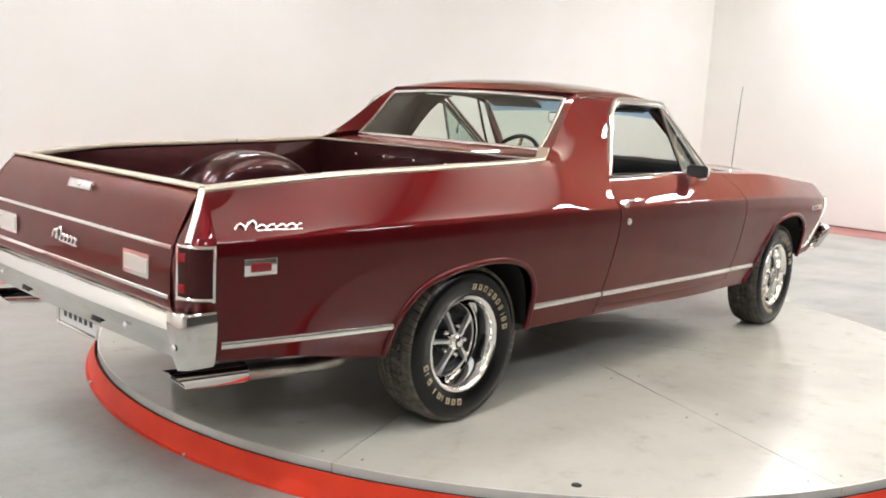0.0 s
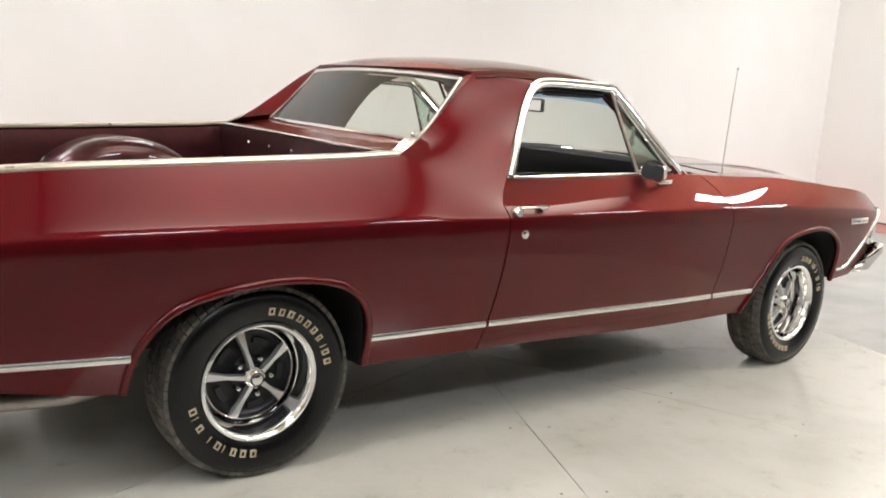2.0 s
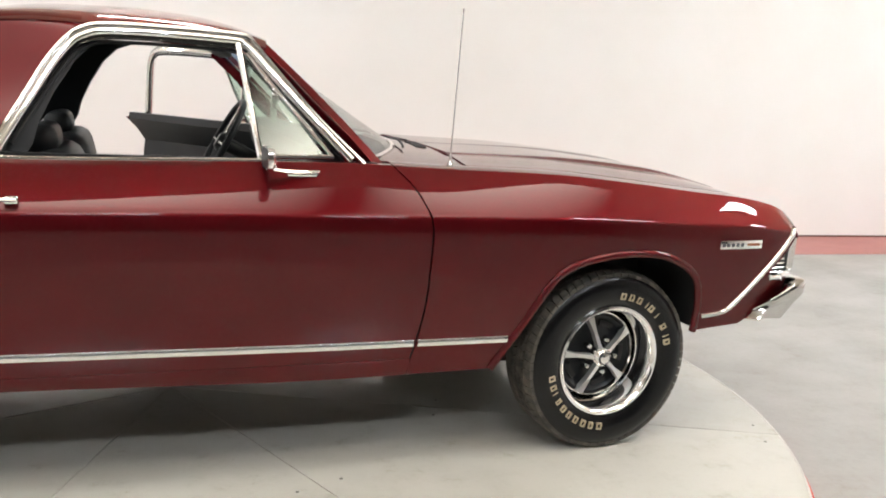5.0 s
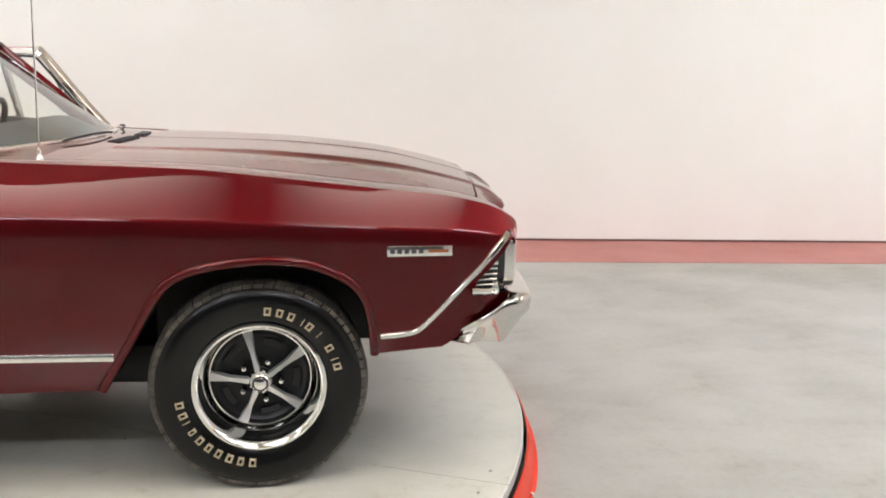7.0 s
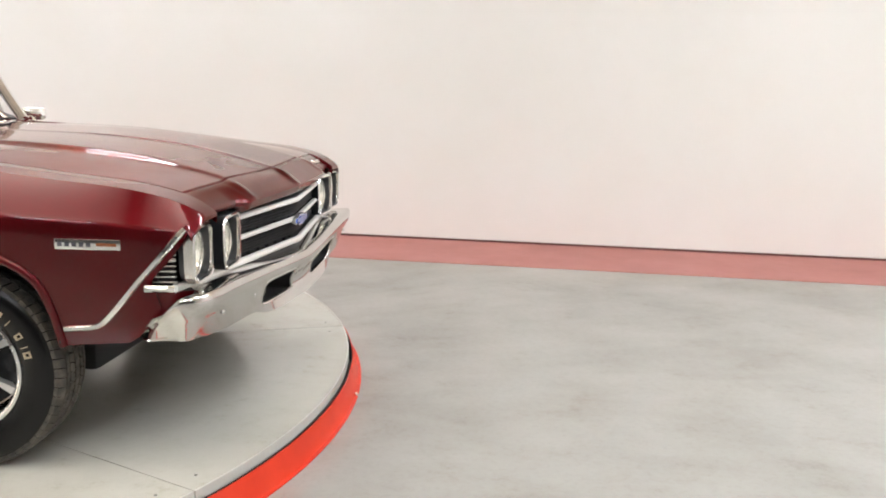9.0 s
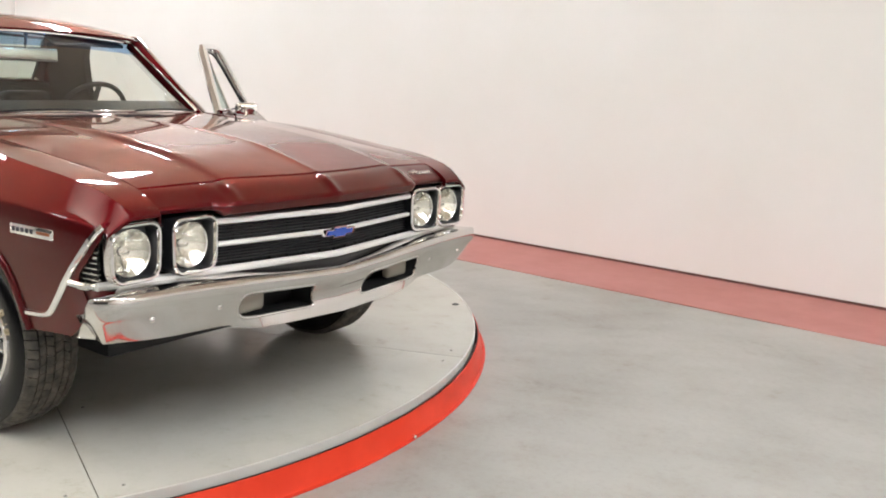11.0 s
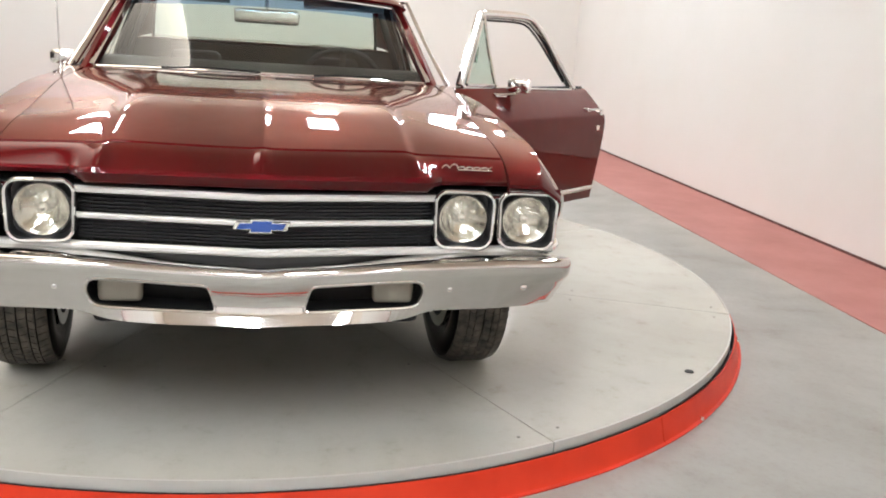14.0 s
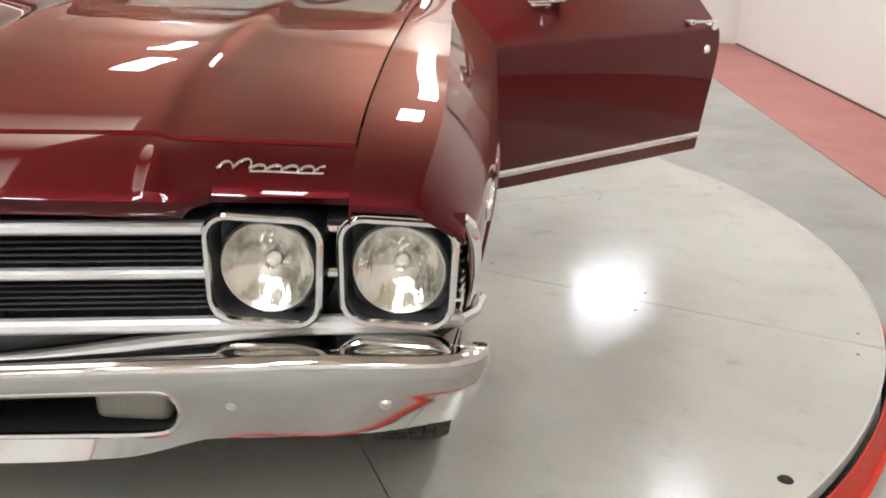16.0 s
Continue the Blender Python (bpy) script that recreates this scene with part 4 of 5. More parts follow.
# exhaust
for k in (0, 1):
    s = tube(smooth([(-1.80, -0.60, 0.36), (-1.95, -0.70, 0.315), (-2.15, -0.725, 0.318), (-2.50, -0.725, 0.345)], 26), 0.030, 16)
    q = part("exhaust_pipe", flip(s) if k else s, PIPE, truck, "weathered steel exhaust pipe with a slash-cut tip")
    outer, inner = [], []
    for i in range(24):
        a = 2 * math.pi * i / 24
        cx = -2.672 - 0.040 * math.sin(a)
        outer.append((cx, -0.725 + 0.038 * math.cos(a), 0.356 + 0.038 * math.sin(a)))
        inner.append((cx + 0.001, -0.725 + 0.034 * math.cos(a), 0.356 + 0.034 * math.sin(a)))
    root = [(-2.42, -0.725 + 0.038 * math.cos(2 * math.pi * i / 24), 0.338 + 0.038 * math.sin(2 * math.pi * i / 24)) for i in range(24)]
    deep = [(-2.50, -0.725 + 0.033 * math.cos(2 * math.pi * i / 24), 0.345 + 0.033 * math.sin(2 * math.pi * i / 24)) for i in range(24)]
    s = grid([root, outer, inner, deep], True)
    part("tip", flip(s) if k else s, CHROME, q, "polished slash-cut tip")
    # black disc across the bore, so the pipe's opening looks dark
    s = moved(lathe([(0.0005, 0), (0.033, 0)], 24), pose(-2.50, -0.725, 0.345, 0, 0, -90))
    part("bore_disc", flip(s) if k else s, BLACK, q)

# side trim, emblems and marker lamps
for sgn in (-1, 1):
    def on_side(x, z, out=0.0):
        return (x, sgn * (skin(x, z) + out), z)

    def spear(x0, x1, z0, z1, name="rocker_moulding", parent=truck):
        pts = [on_side(lerp(x0, x1, k / 16), lerp(z0, z1, k / 16), 0.003) for k in range(17)]
        return part(name, sweep(pts, [(0.007, -0.006), (0.007, 0.004), (0.004, 0.011), (-0.006, 0.011), (-0.006, -0.011), (0.004, -0.011)]), STEEL, parent, "bright ribbed lower body moulding")
    spear(-2.590, -1.888, 0.485, 0.458)
    spear(-1.092, door_rear(0.44) - 0.006, 0.438, 0.441)
    spear(door_front(0.43) + 0.006, 1.068, 0.431, 0.428)
    line = smooth([(1.842, 0, 0.476), (1.92, 0, 0.483), (1.960, 0, 0.497), (2.02, 0, 0.558), (2.080, 0, 0.627), (2.145, 0, 0.698), (2.190, 0, 0.751), (2.222, 0, 0.790)], 30)
    part("fender_edge_moulding", sweep([on_side(x - 0.006, z, 0.004) for x, _, z in line], [(0.0105, -0.003), (0.0095, 0.003), (0.005, 0.0075), (-0.005, 0.0075), (-0.0095, 0.003), (-0.0105, -0.003)], (0, sgn, 0)), CHROME, truck, "bright fender edge moulding")
    a, b = on_side(-2.487, 0.735, 0.002), on_side(-2.430, 0.735, 0.002)
    turn = math.degrees(math.atan2(b[1] - a[1], b[0] - a[0]))
    m = pose(*a, 0, 0, turn)
    mk = part("rear_marker_lamp", moved(box(-0.058, 0.058, -0.007, 0.007, -0.027, 0.027, 0.003), m), CHROME, truck, "chrome-framed red side marker lamp")
    part("lens", moved(box(-0.036, 0.036, -0.010, 0.010, -0.015, 0.015, 0.002), m), REDMARK, mk, "red lens")
    p, q = on_side(-2.555, 0.850, 0.006), on_side(-2.325, 0.853, 0.006)
    turn = math.degrees(math.atan2(q[1] - p[1], q[0] - p[0]))
    m = pose(*(p if sgn < 0 else q), 0, 0, turn if sgn < 0 else turn + 180)
    part("side_script", moved(script(0.230, 0.017, 0.0036), m @ pose(0, 0, 0, -26)), STEEL, truck, "chrome script emblem")
    a, b = on_side(1.90, 0.745, 0.002), on_side(1.99, 0.745, 0.002)
    turn = math.degrees(math.atan2(b[1] - a[1], b[0] - a[0]))
    m = pose(*on_side(1.946, 0.745, 0.002), 0, 0, turn)
    bd = part("fender_badge", moved(box(-0.097, 0.097, -0.005, 0.005, -0.016, 0.016, 0.003), m), CHROME, truck, "chrome fender badge with an amber marker")
    part("amber_lens", moved(box(0.025, 0.085, -0.0058, 0.0058, -0.005, 0.005, 0.002), m), AMBER, bd, "amber lens")
    for k in range(5):
        part("badge_bar", moved(box(-0.088 + 0.021 * k, -0.074 + 0.021 * k, -0.0058, 0.0058, -0.007, 0.007, 0.001, 1), m), INK, bd)

# ---- doors ----
HINGE = Vector((0.65, -0.74, 0.0))
OPEN = 50.0


def door_shapes():
    """Right-hand door shapes in place, as name -> (shape, material, label, thickness)."""
    cols = []
    for k in range(25):
        s = k / 24
        f = (lambda s: lambda z: lerp(door_rear(z) + 0.003, door_front(z) - 0.003, s))(s)
        c = column(f, 0.378)
        x, y, z = c[-1]
        cols.append([(c[0][0], c[0][1] + 0.05, c[0][2] + 0.002)] + c + [(x, y + 0.018, z + 0.003), (x, y + 0.034, z), (x, y + 0.036, z - 0.03)])
    out = {"panel": (grid(cols), PAINT, "", 0.004)}
    inner = []
    for k in range(13):
        u = k / 12
        x = 0.0
        inner.append([(lerp(-0.560, door_front(z) - 0.04, u), -(skin(x, z) - 0.085 - (0.012 if 0.5 < z < 0.8 else 0)), z) for z in (0.39, 0.46, 0.52, 0.62, 0.72, 0.78, 0.84, 0.90, 0.955)] + [(lerp(-0.560, 0.62, u), -(skin(x, 0.972) - 0.06), 0.985), (lerp(-0.560, 0.62, u), -(skin(x, 0.972) - 0.025), 0.985)])
    out["door_trim"] = (join(grid(inner), box(-0.35, 0.25, -0.88, -0.80, 0.70, 0.755, 0.02)), VINYL, "black vinyl inner door panel with an armrest", 0.01)
    for x_at, sg in ((door_rear, 1), (door_front, -1)):
        out["door_edge" if sg > 0 else "hinge_edge"] = (grid([[(x_at(z) + sg * 0.004, -skin(x_at(z), z) + 0.003, z), (x_at(z) + sg * 0.006, -skin(x_at(z), z) + 0.085, z)] for z in [lerp(0.38, 0.965, k / 12) for k in range(13)]]), PAINT, "", 0.003)
    return out


FRAME_OUT = [(-0.455, -0.826, 0.978), (-0.405, -0.787, 1.066), (-0.355, -0.748, 1.154), (-0.305, -0.710, 1.240), (-0.263, -0.686, 1.292), (-0.225, -0.675, 1.318), (-0.165, -0.668, 1.332), (0.0, -0.667, 1.335), (0.205, -0.669, 1.330), (0.232, -0.674, 1.318), (0.33, -0.720, 1.212), (0.44, -0.772, 1.094), (0.535, -0.818, 0.995)]
DRIP = [(-0.474, -0.832, 0.972), (-0.424, -0.793, 1.067), (-0.374, -0.754, 1.156), (-0.324, -0.716, 1.245), (-0.278, -0.690, 1.304), (-0.235, -0.675, 1.338), (-0.168, -0.667, 1.353), (0.0, -0.666, 1.356), (0.212, -0.668, 1.351), (0.245, -0.672, 1.337), (0.345, -0.719, 1.222), (0.45, -0.770, 1.105), (0.575, -0.826, 0.985)]
for k in (0, 1):
    door = None
    m = Matrix.Identity(4)
    if k:
        h = Vector((HINGE.x, -HINGE.y, 0))
        m = Matrix.Translation(h + Vector((0, 0, -0.008))) @ Matrix.Rotation(radians(-OPEN), 4, "Z") @ Matrix.Translation(-h)

    def put(name, shape, mat, label="", thick=0.0, under=True, sharp=38):
        s = moved(flip(shape), m) if k else shape
        return part(name, s, mat, door if under and door else truck, label, thick, sharp)
    for nm, (s, mat, label, thick) in door_shapes().items():
        if nm == "panel":
            door = put("door", s, mat, "open maroon driver door" if k else "closed maroon passenger door", thick, False, 30)
        else:
            put(nm, s, mat, label, thick)
    frame_line = smooth(FRAME_OUT, 60)
    put("window_frame", join(sweep(frame_line, [(0.014, -0.010), (0.014, 0.006), (0.010, 0.013), (0.003, 0.016), (-0.004, 0.016), (-0.010, 0.012), (-0.020, 0.008), (-0.022, -0.010)], (0, -0.86, 0.51)),
                             sweep([(p[0], p[1] + 0.012, p[2] - 0.010) for p in frame_line], bar(0.02, 0.03), (0, -1, 0.2))), CHROME, "chrome window frame")
    seal = [(lerp(p[0], -0.02, 0.055), p[1] + 0.024, lerp(p[2], 0.95, 0.075)) for p in frame_line]
    put("window_seal", sweep(seal[2:-2], bar(0.010, 0.010), (0, -1, 0.2)), BLACK, "black rubber seal")
    post = [(0.205, -0.678, 1.322), (0.233, -0.742, 1.165), (0.262, -0.824, 0.985)]
    put("vent_post", sweep(smooth(post, 10), bar(0.018, 0.018), (0, -1, 0.2)), CHROME, "chrome vent window post")
    tri = [(0.220, -0.686, 1.300), (0.475, -0.794, 1.005), (0.268, -0.822, 1.000)]
    vg = put("vent_glass", (tri, [(0, 1, 2)]), GLASS, "triangular vent glass", 0.004)
    vg.visible_shadow = False
    put("vent_frame", join(sweep([(0.228, -0.690, 1.296), (0.345, -0.745, 1.158), (0.478, -0.808, 1.004)], bar(0.012, 0.012), (0, -1, 0.2)), sweep([(0.265, -0.824, 0.999), (0.37, -0.822, 1.001), (0.480, -0.814, 1.003)], bar(0.012, 0.014))), CHROME)
    put("vent_latch", join(tube([(0.318, -0.735, 1.185), (0.322, -0.72, 1.165)], 0.008), box(0.300, 0.318, -0.735, -0.722, 1.10, 1.185, 0.004)), CHROME)
    put("inner_strip", sweep([(lerp(-0.54, 0.55, i / 10), -(skin(0, 0.87) - 0.083), 0.875) for i in range(11)], bar(0.012, 0.008)), STEEL, "bright strip on the inner panel")
    put("belt_trim", sweep([(lerp(-0.45, 0.27, i / 10), -(yt(lerp(-0.45, 0.27, i / 10)) - 0.010), zt(lerp(-0.45, 0.27, i / 10)) + 0.005) for i in range(11)], bar(0.014, 0.012)), CHROME, "bright belt strip")
    hx, hz = -0.50, 0.868
    hy = -skin(hx, hz)
    handle = join(tube([(hx - 0.035, hy - 0.006, hz + 0.006), (hx - 0.02, hy - 0.030, hz + 0.014), (hx + 0.09, hy - 0.032, hz + 0.016), (hx + 0.115, hy - 0.026, hz + 0.015)], 0.0055, 8),
                  moved(lathe([(0.0005, 0.030), (0.014, 0.030), (0.018, 0.024), (0.020, 0.0)], 16), pose(hx - 0.022, hy, hz - 0.004)), box(hx + 0.085, hx + 0.12, hy - 0.02, hy + 0.01, hz + 0.003, hz + 0.022, 0.005))
    put("door_handle", handle, CHROME, "chrome push-button door handle")
    ly = -skin(-0.490, 0.783)
    put("door_lock", moved(lathe([(0.0005, 0.006), (0.010, 0.006), (0.015, 0.004), (0.017, 0.0)], 18), pose(-0.490, ly - 0.001, 0.783)), CHROME, "round chrome door lock")
    pts = [(lerp(door_rear(0.44) + 0.008, door_front(0.43) - 0.008, i / 16), 0, lerp(0.441, 0.431, i / 16)) for i in range(17)]
    put("rocker_moulding", sweep([(x, -skin(x, z) - 0.003, z) for x, _, z in pts], [(0.007, -0.006), (0.007, 0.004), (0.004, 0.011), (-0.006, 0.011), (-0.006, -0.011), (0.004, -0.011)]), STEEL, "bright ribbed lower body moulding")
    # mirror on a chrome arm
    back = 0.085 if k else 0.0
    mx, mz = 0.272 - back, 1.004
    my = -0.905
    arm = join(sweep(smooth([(0.425 - back, -0.868, 0.962), (0.38 - back, -0.884, 0.962), (0.325 - back, -0.900, 0.964), (mx + 0.01, my, mz - 0.034)], 14), [(0.011, 0), (0.006, 0.006), (-0.006, 0.006), (-0.011, 0), (-0.006, -0.004), (0.006, -0.004)]), box(0.33 - back, 0.42 - back, -0.885, -0.850, 0.948, 0.962, 0.006))
    put("mirror_arm", arm, CHROME, "chrome mirror arm")
    shell = grid([[(mx + dx, my + a * w, mz + b * w) for a, b in rounded(0.130, 0.066, 0.022, 5)] for dx, w in ((-0.012, 0.96), (-0.011, 1.0), (0.004, 0.98), (0.012, 0.85), (0.018, 0.5), (0.020, 0.01))], True)
    put("mirror_shell", shell, CHROME, "polished chrome mirror shell")
    put("mirror_glass", grid([[(mx - 0.0115, my + a * w, mz + b * w) for a, b in rounded(0.119, 0.056, 0.018, 5)] for w in (1.0, 0.01)], True), GRILLE)
    # bright drip rail stays on the body
    s = sweep(smooth(DRIP, 60), [(0.007, -0.006), (0.007, 0.003), (0.003, 0.009), (-0.003, 0.009), (-0.007, 0.003), (-0.007, -0.006)], (0, -0.86, 0.51))
    part("drip_rail", flip(s) if k else s, CHROME, truck, "chrome drip rail over the door")
    # black lining of the door post
    lining = [[(x - 0.002, y + 0.020, z), (lerp(x, e, 0.5), y + 0.034, z), (e, y + 0.045, z), (e - 0.004, y + 0.075, z), (x - 0.10, y + 0.06, z)] for x, y, z, e in ((-0.500, -0.815, 0.985, -0.325), (-0.458, -0.805, 1.010, -0.312), (-0.421, -0.785, 1.066, -0.298), (-0.371, -0.748, 1.154, -0.258), (-0.320, -0.708, 1.244, -0.205), (-0.274, -0.683, 1.299, -0.150), (-0.235, -0.670, 1.335, -0.06))]
    if not k:
        lining = [[(p[0] - 0.05 * (1 <= i <= 3), p[1], p[2]) for i, p in enumerate(r)] for r in lining]
    s = grid(lining)
    part("door_post_lining", flip(s) if k else s, VINYL, truck, "black door post lining", 0.003)
    side = [[(lerp(a, b, i / 4), -y, z) for i in range(5)] for a, b, y, z in ((-0.755, -0.50, 0.765, 0.55), (-0.750, -0.48, 0.760, 0.90), (-0.735, -0.455, 0.745, 1.01), (-0.685, -0.40, 0.695, 1.14), (-0.605, -0.33, 0.645, 1.25), (-0.555, -0.26, 0.620, 1.31))]
    s = grid(side)
    part("cab_side_lining", flip(s) if k else s, VINYL, truck, "black cab side lining", 0.003)
    # painted hinge post
    s = box(0.60, 0.745, -0.80, -0.70, 0.40, 0.966, 0.012)
    part("hinge_post", flip(s) if k else s, PAINT, truck, "maroon painted hinge post")
    # sill below the door
    s = grid([[(x, -skin(x, 0.376), 0.376), (x, -(skin(x, 0.35) + 0.001), 0.35), (x, -skin(x, 0.33) + 0.004, low(x)), (x, -0.83, low(x) + 0.004)] for x in [lerp(-0.61, 0.735, i / 12) for i in range(13)]] )
    part("sill", flip(s) if k else s, PAINT, truck, "maroon door sill", 0.004)
    s = grid([[(x, -0.86, 0.39), (x, -0.70, 0.385), (x, -0.66, 0.30)] for x in [lerp(-0.58, 0.72, i / 6) for i in range(7)]])
    part("door_step", flip(s) if k else s, BLACK, truck, "", 0.004)

# ---- front end ----


def vee(y, x0=2.297, fall=0.135):
    return x0 - fall * abs(y)


def across_front(y0, y1, z, dx=0.0, n=24, dip=0.0):
    return [(vee(y) + dx, y, z - dip * max(0, 1 - abs(y) / 0.5)) for y in [lerp(y0, y1, k / n) for k in range(n + 1)]]


front = part("grille", grid([[(x - 0.055, y, z) for x, y, _ in across_front(-0.86, 0.86, 0)] for z in (0.600, 0.70, 0.785)]), GRILLE, truck, "black V-shaped grille with chrome bars", 0.004)
part("grille_shelf", join(grid([[(x, y, 0.781) for x, y, _ in across_front(-0.86, 0.86, 0, -0.06)], [(x, y, 0.776) for x, y, _ in across_front(-0.86, 0.86, 0, -0.004)]]), grid([[(x, y, 0.600) for x, y, _ in across_front(-0.87, 0.87, 0, -0.10)], [(x, y, 0.604) for x, y, _ in across_front(-0.87, 0.87, 0, -0.004)]])), GRILLE, front, "", 0.003)
for z0, z1, c in ((0.632, 0.680, 6), (0.708, 0.750, 5)):
    for k in range(c):
        z = lerp(z0, z1, k / (c - 1))
        part("slat", sweep(across_front(-0.482, 0.482, z, -0.026, 16), bar(0.018, 0.0035)), GRILLE, front)
for k in range(14):
    y = -0.455 + 0.07 * k
    part("upright", box(vee(y) - 0.05, vee(y) - 0.036, y - 0.002, y + 0.002, 0.61, 0.77), GRILLE, front)
part("grille_bar", sweep(across_front(-0.488, 0.488, 0.766, -0.004), bar(0.024, 0.018)), BRIGHT, front, "polished upper grille bar")
part("grille_bar", sweep(across_front(-0.488, 0.488, 0.694, -0.006), bar(0.022, 0.015)), BRIGHT, front, "polished middle grille bar")
part("grille_bar", sweep(across_front(-0.862, 0.862, 0.613, 0.0, 36), bar(0.024, 0.022)), BRIGHT, front, "polished lower grille bar")
emblem = [(-0.085, -0.010), (-0.074, 0.014), (-0.033, 0.014), (-0.030, 0.024), (0.037, 0.024), (0.034, 0.014), (0.085, 0.014), (0.074, -0.012), (0.033, -0.012), (0.030, -0.022), (-0.037, -0.022), (-0.034, -0.010)]
emblem = [(a * 0.90, b * 0.86) for a, b in emblem]
em = part("emblem", moved(prism(emblem, 0.014, "x"), pose(2.296, 0, 0.690)), CHROME, front, "blue enamel emblem with a chrome edge")
part("enamel", moved(prism([(a * 0.86, b * 0.74) for a, b in emblem], 0.006, "x"), pose(2.308, 0, 0.690)), BLUE, em, "blue enamel face")

for y, z in ((-0.766, 0.703), (-0.572, 0.705), (0.572, 0.705), (0.766, 0.703)):
    sg = 1 if y > 0 else -1
    cx = vee(y) + (0.036 if abs(y) > 0.7 else 0.026)
    lean = Matrix.Translation((cx, y, z)) @ Matrix.Rotation(radians(-4 * sg), 4, "Z")
    o = [(a * (1 + 0.35 * b), b + 0.003) for a, b in rounded(0.166, 0.164, 0.036, 6)]
    outer = abs(y) > 0.7
    lamp = part("headlamp", moved(sweep([(0, a, b) for a, b in o], [(0.004, -0.004), (0.005, 0.004), (0.002, 0.008), (-0.004, 0.007), (-0.005, -0.006)], (1, 0, 0), True), lean), CHROME, front, "round sealed-beam headlamp in a rounded square chrome bezel")
    bowl = [[(-0.004, a * 0.95, b * 0.95) for a, b in o], [(-0.045, a * 0.90, b * 0.90) for a, b in o], [(-0.055, a * 0.5, b * 0.5) for a, b in o]]
    part("bezel_bowl", moved(grid(bowl, True), lean), BEZEL, lamp, "dark bezel recess", 0.002)
    sh = grid([[(0.002, a * 1.05, b * 1.05) for a, b in o], [(-0.026 if outer else -0.10, a * 1.03, b * 1.03) for a, b in o]], True)
    part("bezel_shell", moved(sh, lean), STEEL if outer else DISH, lamp, "", 0.003)
    turn = lean @ pose(-0.030, 0, 0.0, 0, 0, 90)
    bowl = part("reflector", moved(lathe([(0.0005, -0.034), (0.018, -0.031), (0.036, -0.022), (0.052, -0.010), (0.062, 0.0), (0.068, 0.004)], 36), turn), REFLECTOR, lamp, "silvered fluted reflector")
    part("bulb_shield", moved(lathe([(0.0005, -0.006), (0.008, -0.008), (0.012, -0.014), (0.012, -0.030)], 16), turn), CHROME, bowl)
    dome = part("lens", moved(lathe([(0.0005, 0.030), (0.020, 0.029), (0.040, 0.024), (0.056, 0.016), (0.066, 0.006), (0.069, 0.0)], 36), turn), LENSGLASS, lamp, "clear headlamp lens")
    dome.visible_shadow = False
    part("lens_ring", moved(lathe([(0.066, 0.006), (0.070, 0.010), (0.075, 0.006), (0.076, -0.004), (0.070, -0.006)], 36), turn), STEEL, lamp, "bright retaining ring")
for sgn in (-1, 1):
    for k in range(3):
        y0, y1 = sgn * 0.655, sgn * 0.682
        z = (0.766, 0.694, 0.655)[k]
        if k < 2:
            part("grille_link", sweep([(vee(y0) - 0.004, y0, z), (vee(y1) - 0.004, y1, z)], bar(0.02, 0.016)), CHROME, front)
    for k in range(10):
        z = 0.632 + 0.0165 * k
        xe = nose_edge(z) - 0.008
        wide = k == 4
        part("side_louvre", sweep([(vee(0.85) + 0.004, sgn * 0.856, z), (xe - 0.004, sgn * (skin(xe, z) - 0.012), z)], bar(0.014, 0.014 if wide else 0.006)), CHROME if wide else STEEL, front, "bright side louvre" if k == 0 else "")
    part("side_grille", grid([[(vee(0.85) - 0.006, sgn * 0.848, z), (nose_edge(z) - 0.022, sgn * (skin(nose_edge(z), z) - 0.026), z)] for z in (0.61, 0.65, 0.69, 0.73, 0.77, 0.803)]), GRILLE, front, "", 0.003)
    part("fender_extension", grid([[(nose_edge(z) - 0.012, sgn * (skin(nose_edge(z), z) - 0.006), z), (lerp(nose_edge(z), x, 0.5), sgn * (skin(nose_edge(z), z) - 0.009), z), (x, sgn * y, z)] for z, x, y in ((0.604, 2.230, 0.832), (0.56, 2.215, 0.836), (0.52, 2.172, 0.838), (0.48, 2.112, 0.838))]), PAINT, truck, "maroon panel behind the bumper's end", 0.004)
    part("grille_bar", sweep([(vee(0.862) - 0.002, sgn * 0.862, 0.613), (2.15, sgn * 0.885, 0.615), (2.105, sgn * 0.895, 0.618)], bar(0.02, 0.02)), CHROME, front)
loops = script(0.150, 0.011, 0.0022)


def on_header(y, s):
    x0 = gap_front(y) + 0.003
    return Vector((lerp(x0, lip_x(y), s), y, lerp(hood_z(x0 - 0.006, y), 0.822, s ** 1.25)))


foot = on_header(0.505, 0.62)
along = (on_header(0.650, 0.62) - foot).normalized()
down = on_header(0.56, 0.60) - on_header(0.56, 0.40)
out = along.cross(-down).normalized()
if out.x < 0:
    out = -out
up = out.cross(along)
lay = Matrix((along, -out, up)).transposed().to_4x4()
lay.translation = foot + out * 0.004
part("hood_script", moved(loops, lay), CHROME, truck, "chrome script emblem")

# front bumper: a chrome blade with two lamp slots and wrapped ends
face_x = curve((0, 2.346), (0.15, 2.342), (0.44, 2.332), (0.70, 2.312), (0.84, 2.297), (0.9, 2.28))


def depth(y, f):
    """How far the face lies behind its top edge: hollow between the lamp slots, sloping back at the ends."""
    w = min(max((abs(y) - 0.18) / 0.38, 0), 1)
    w = w * w * (3 - 2 * w)
    return lerp(0.008 + 0.030 * math.sin(math.pi * min(f / 1.08, 1)), 0.010 + 0.034 * f ** 1.2, w)


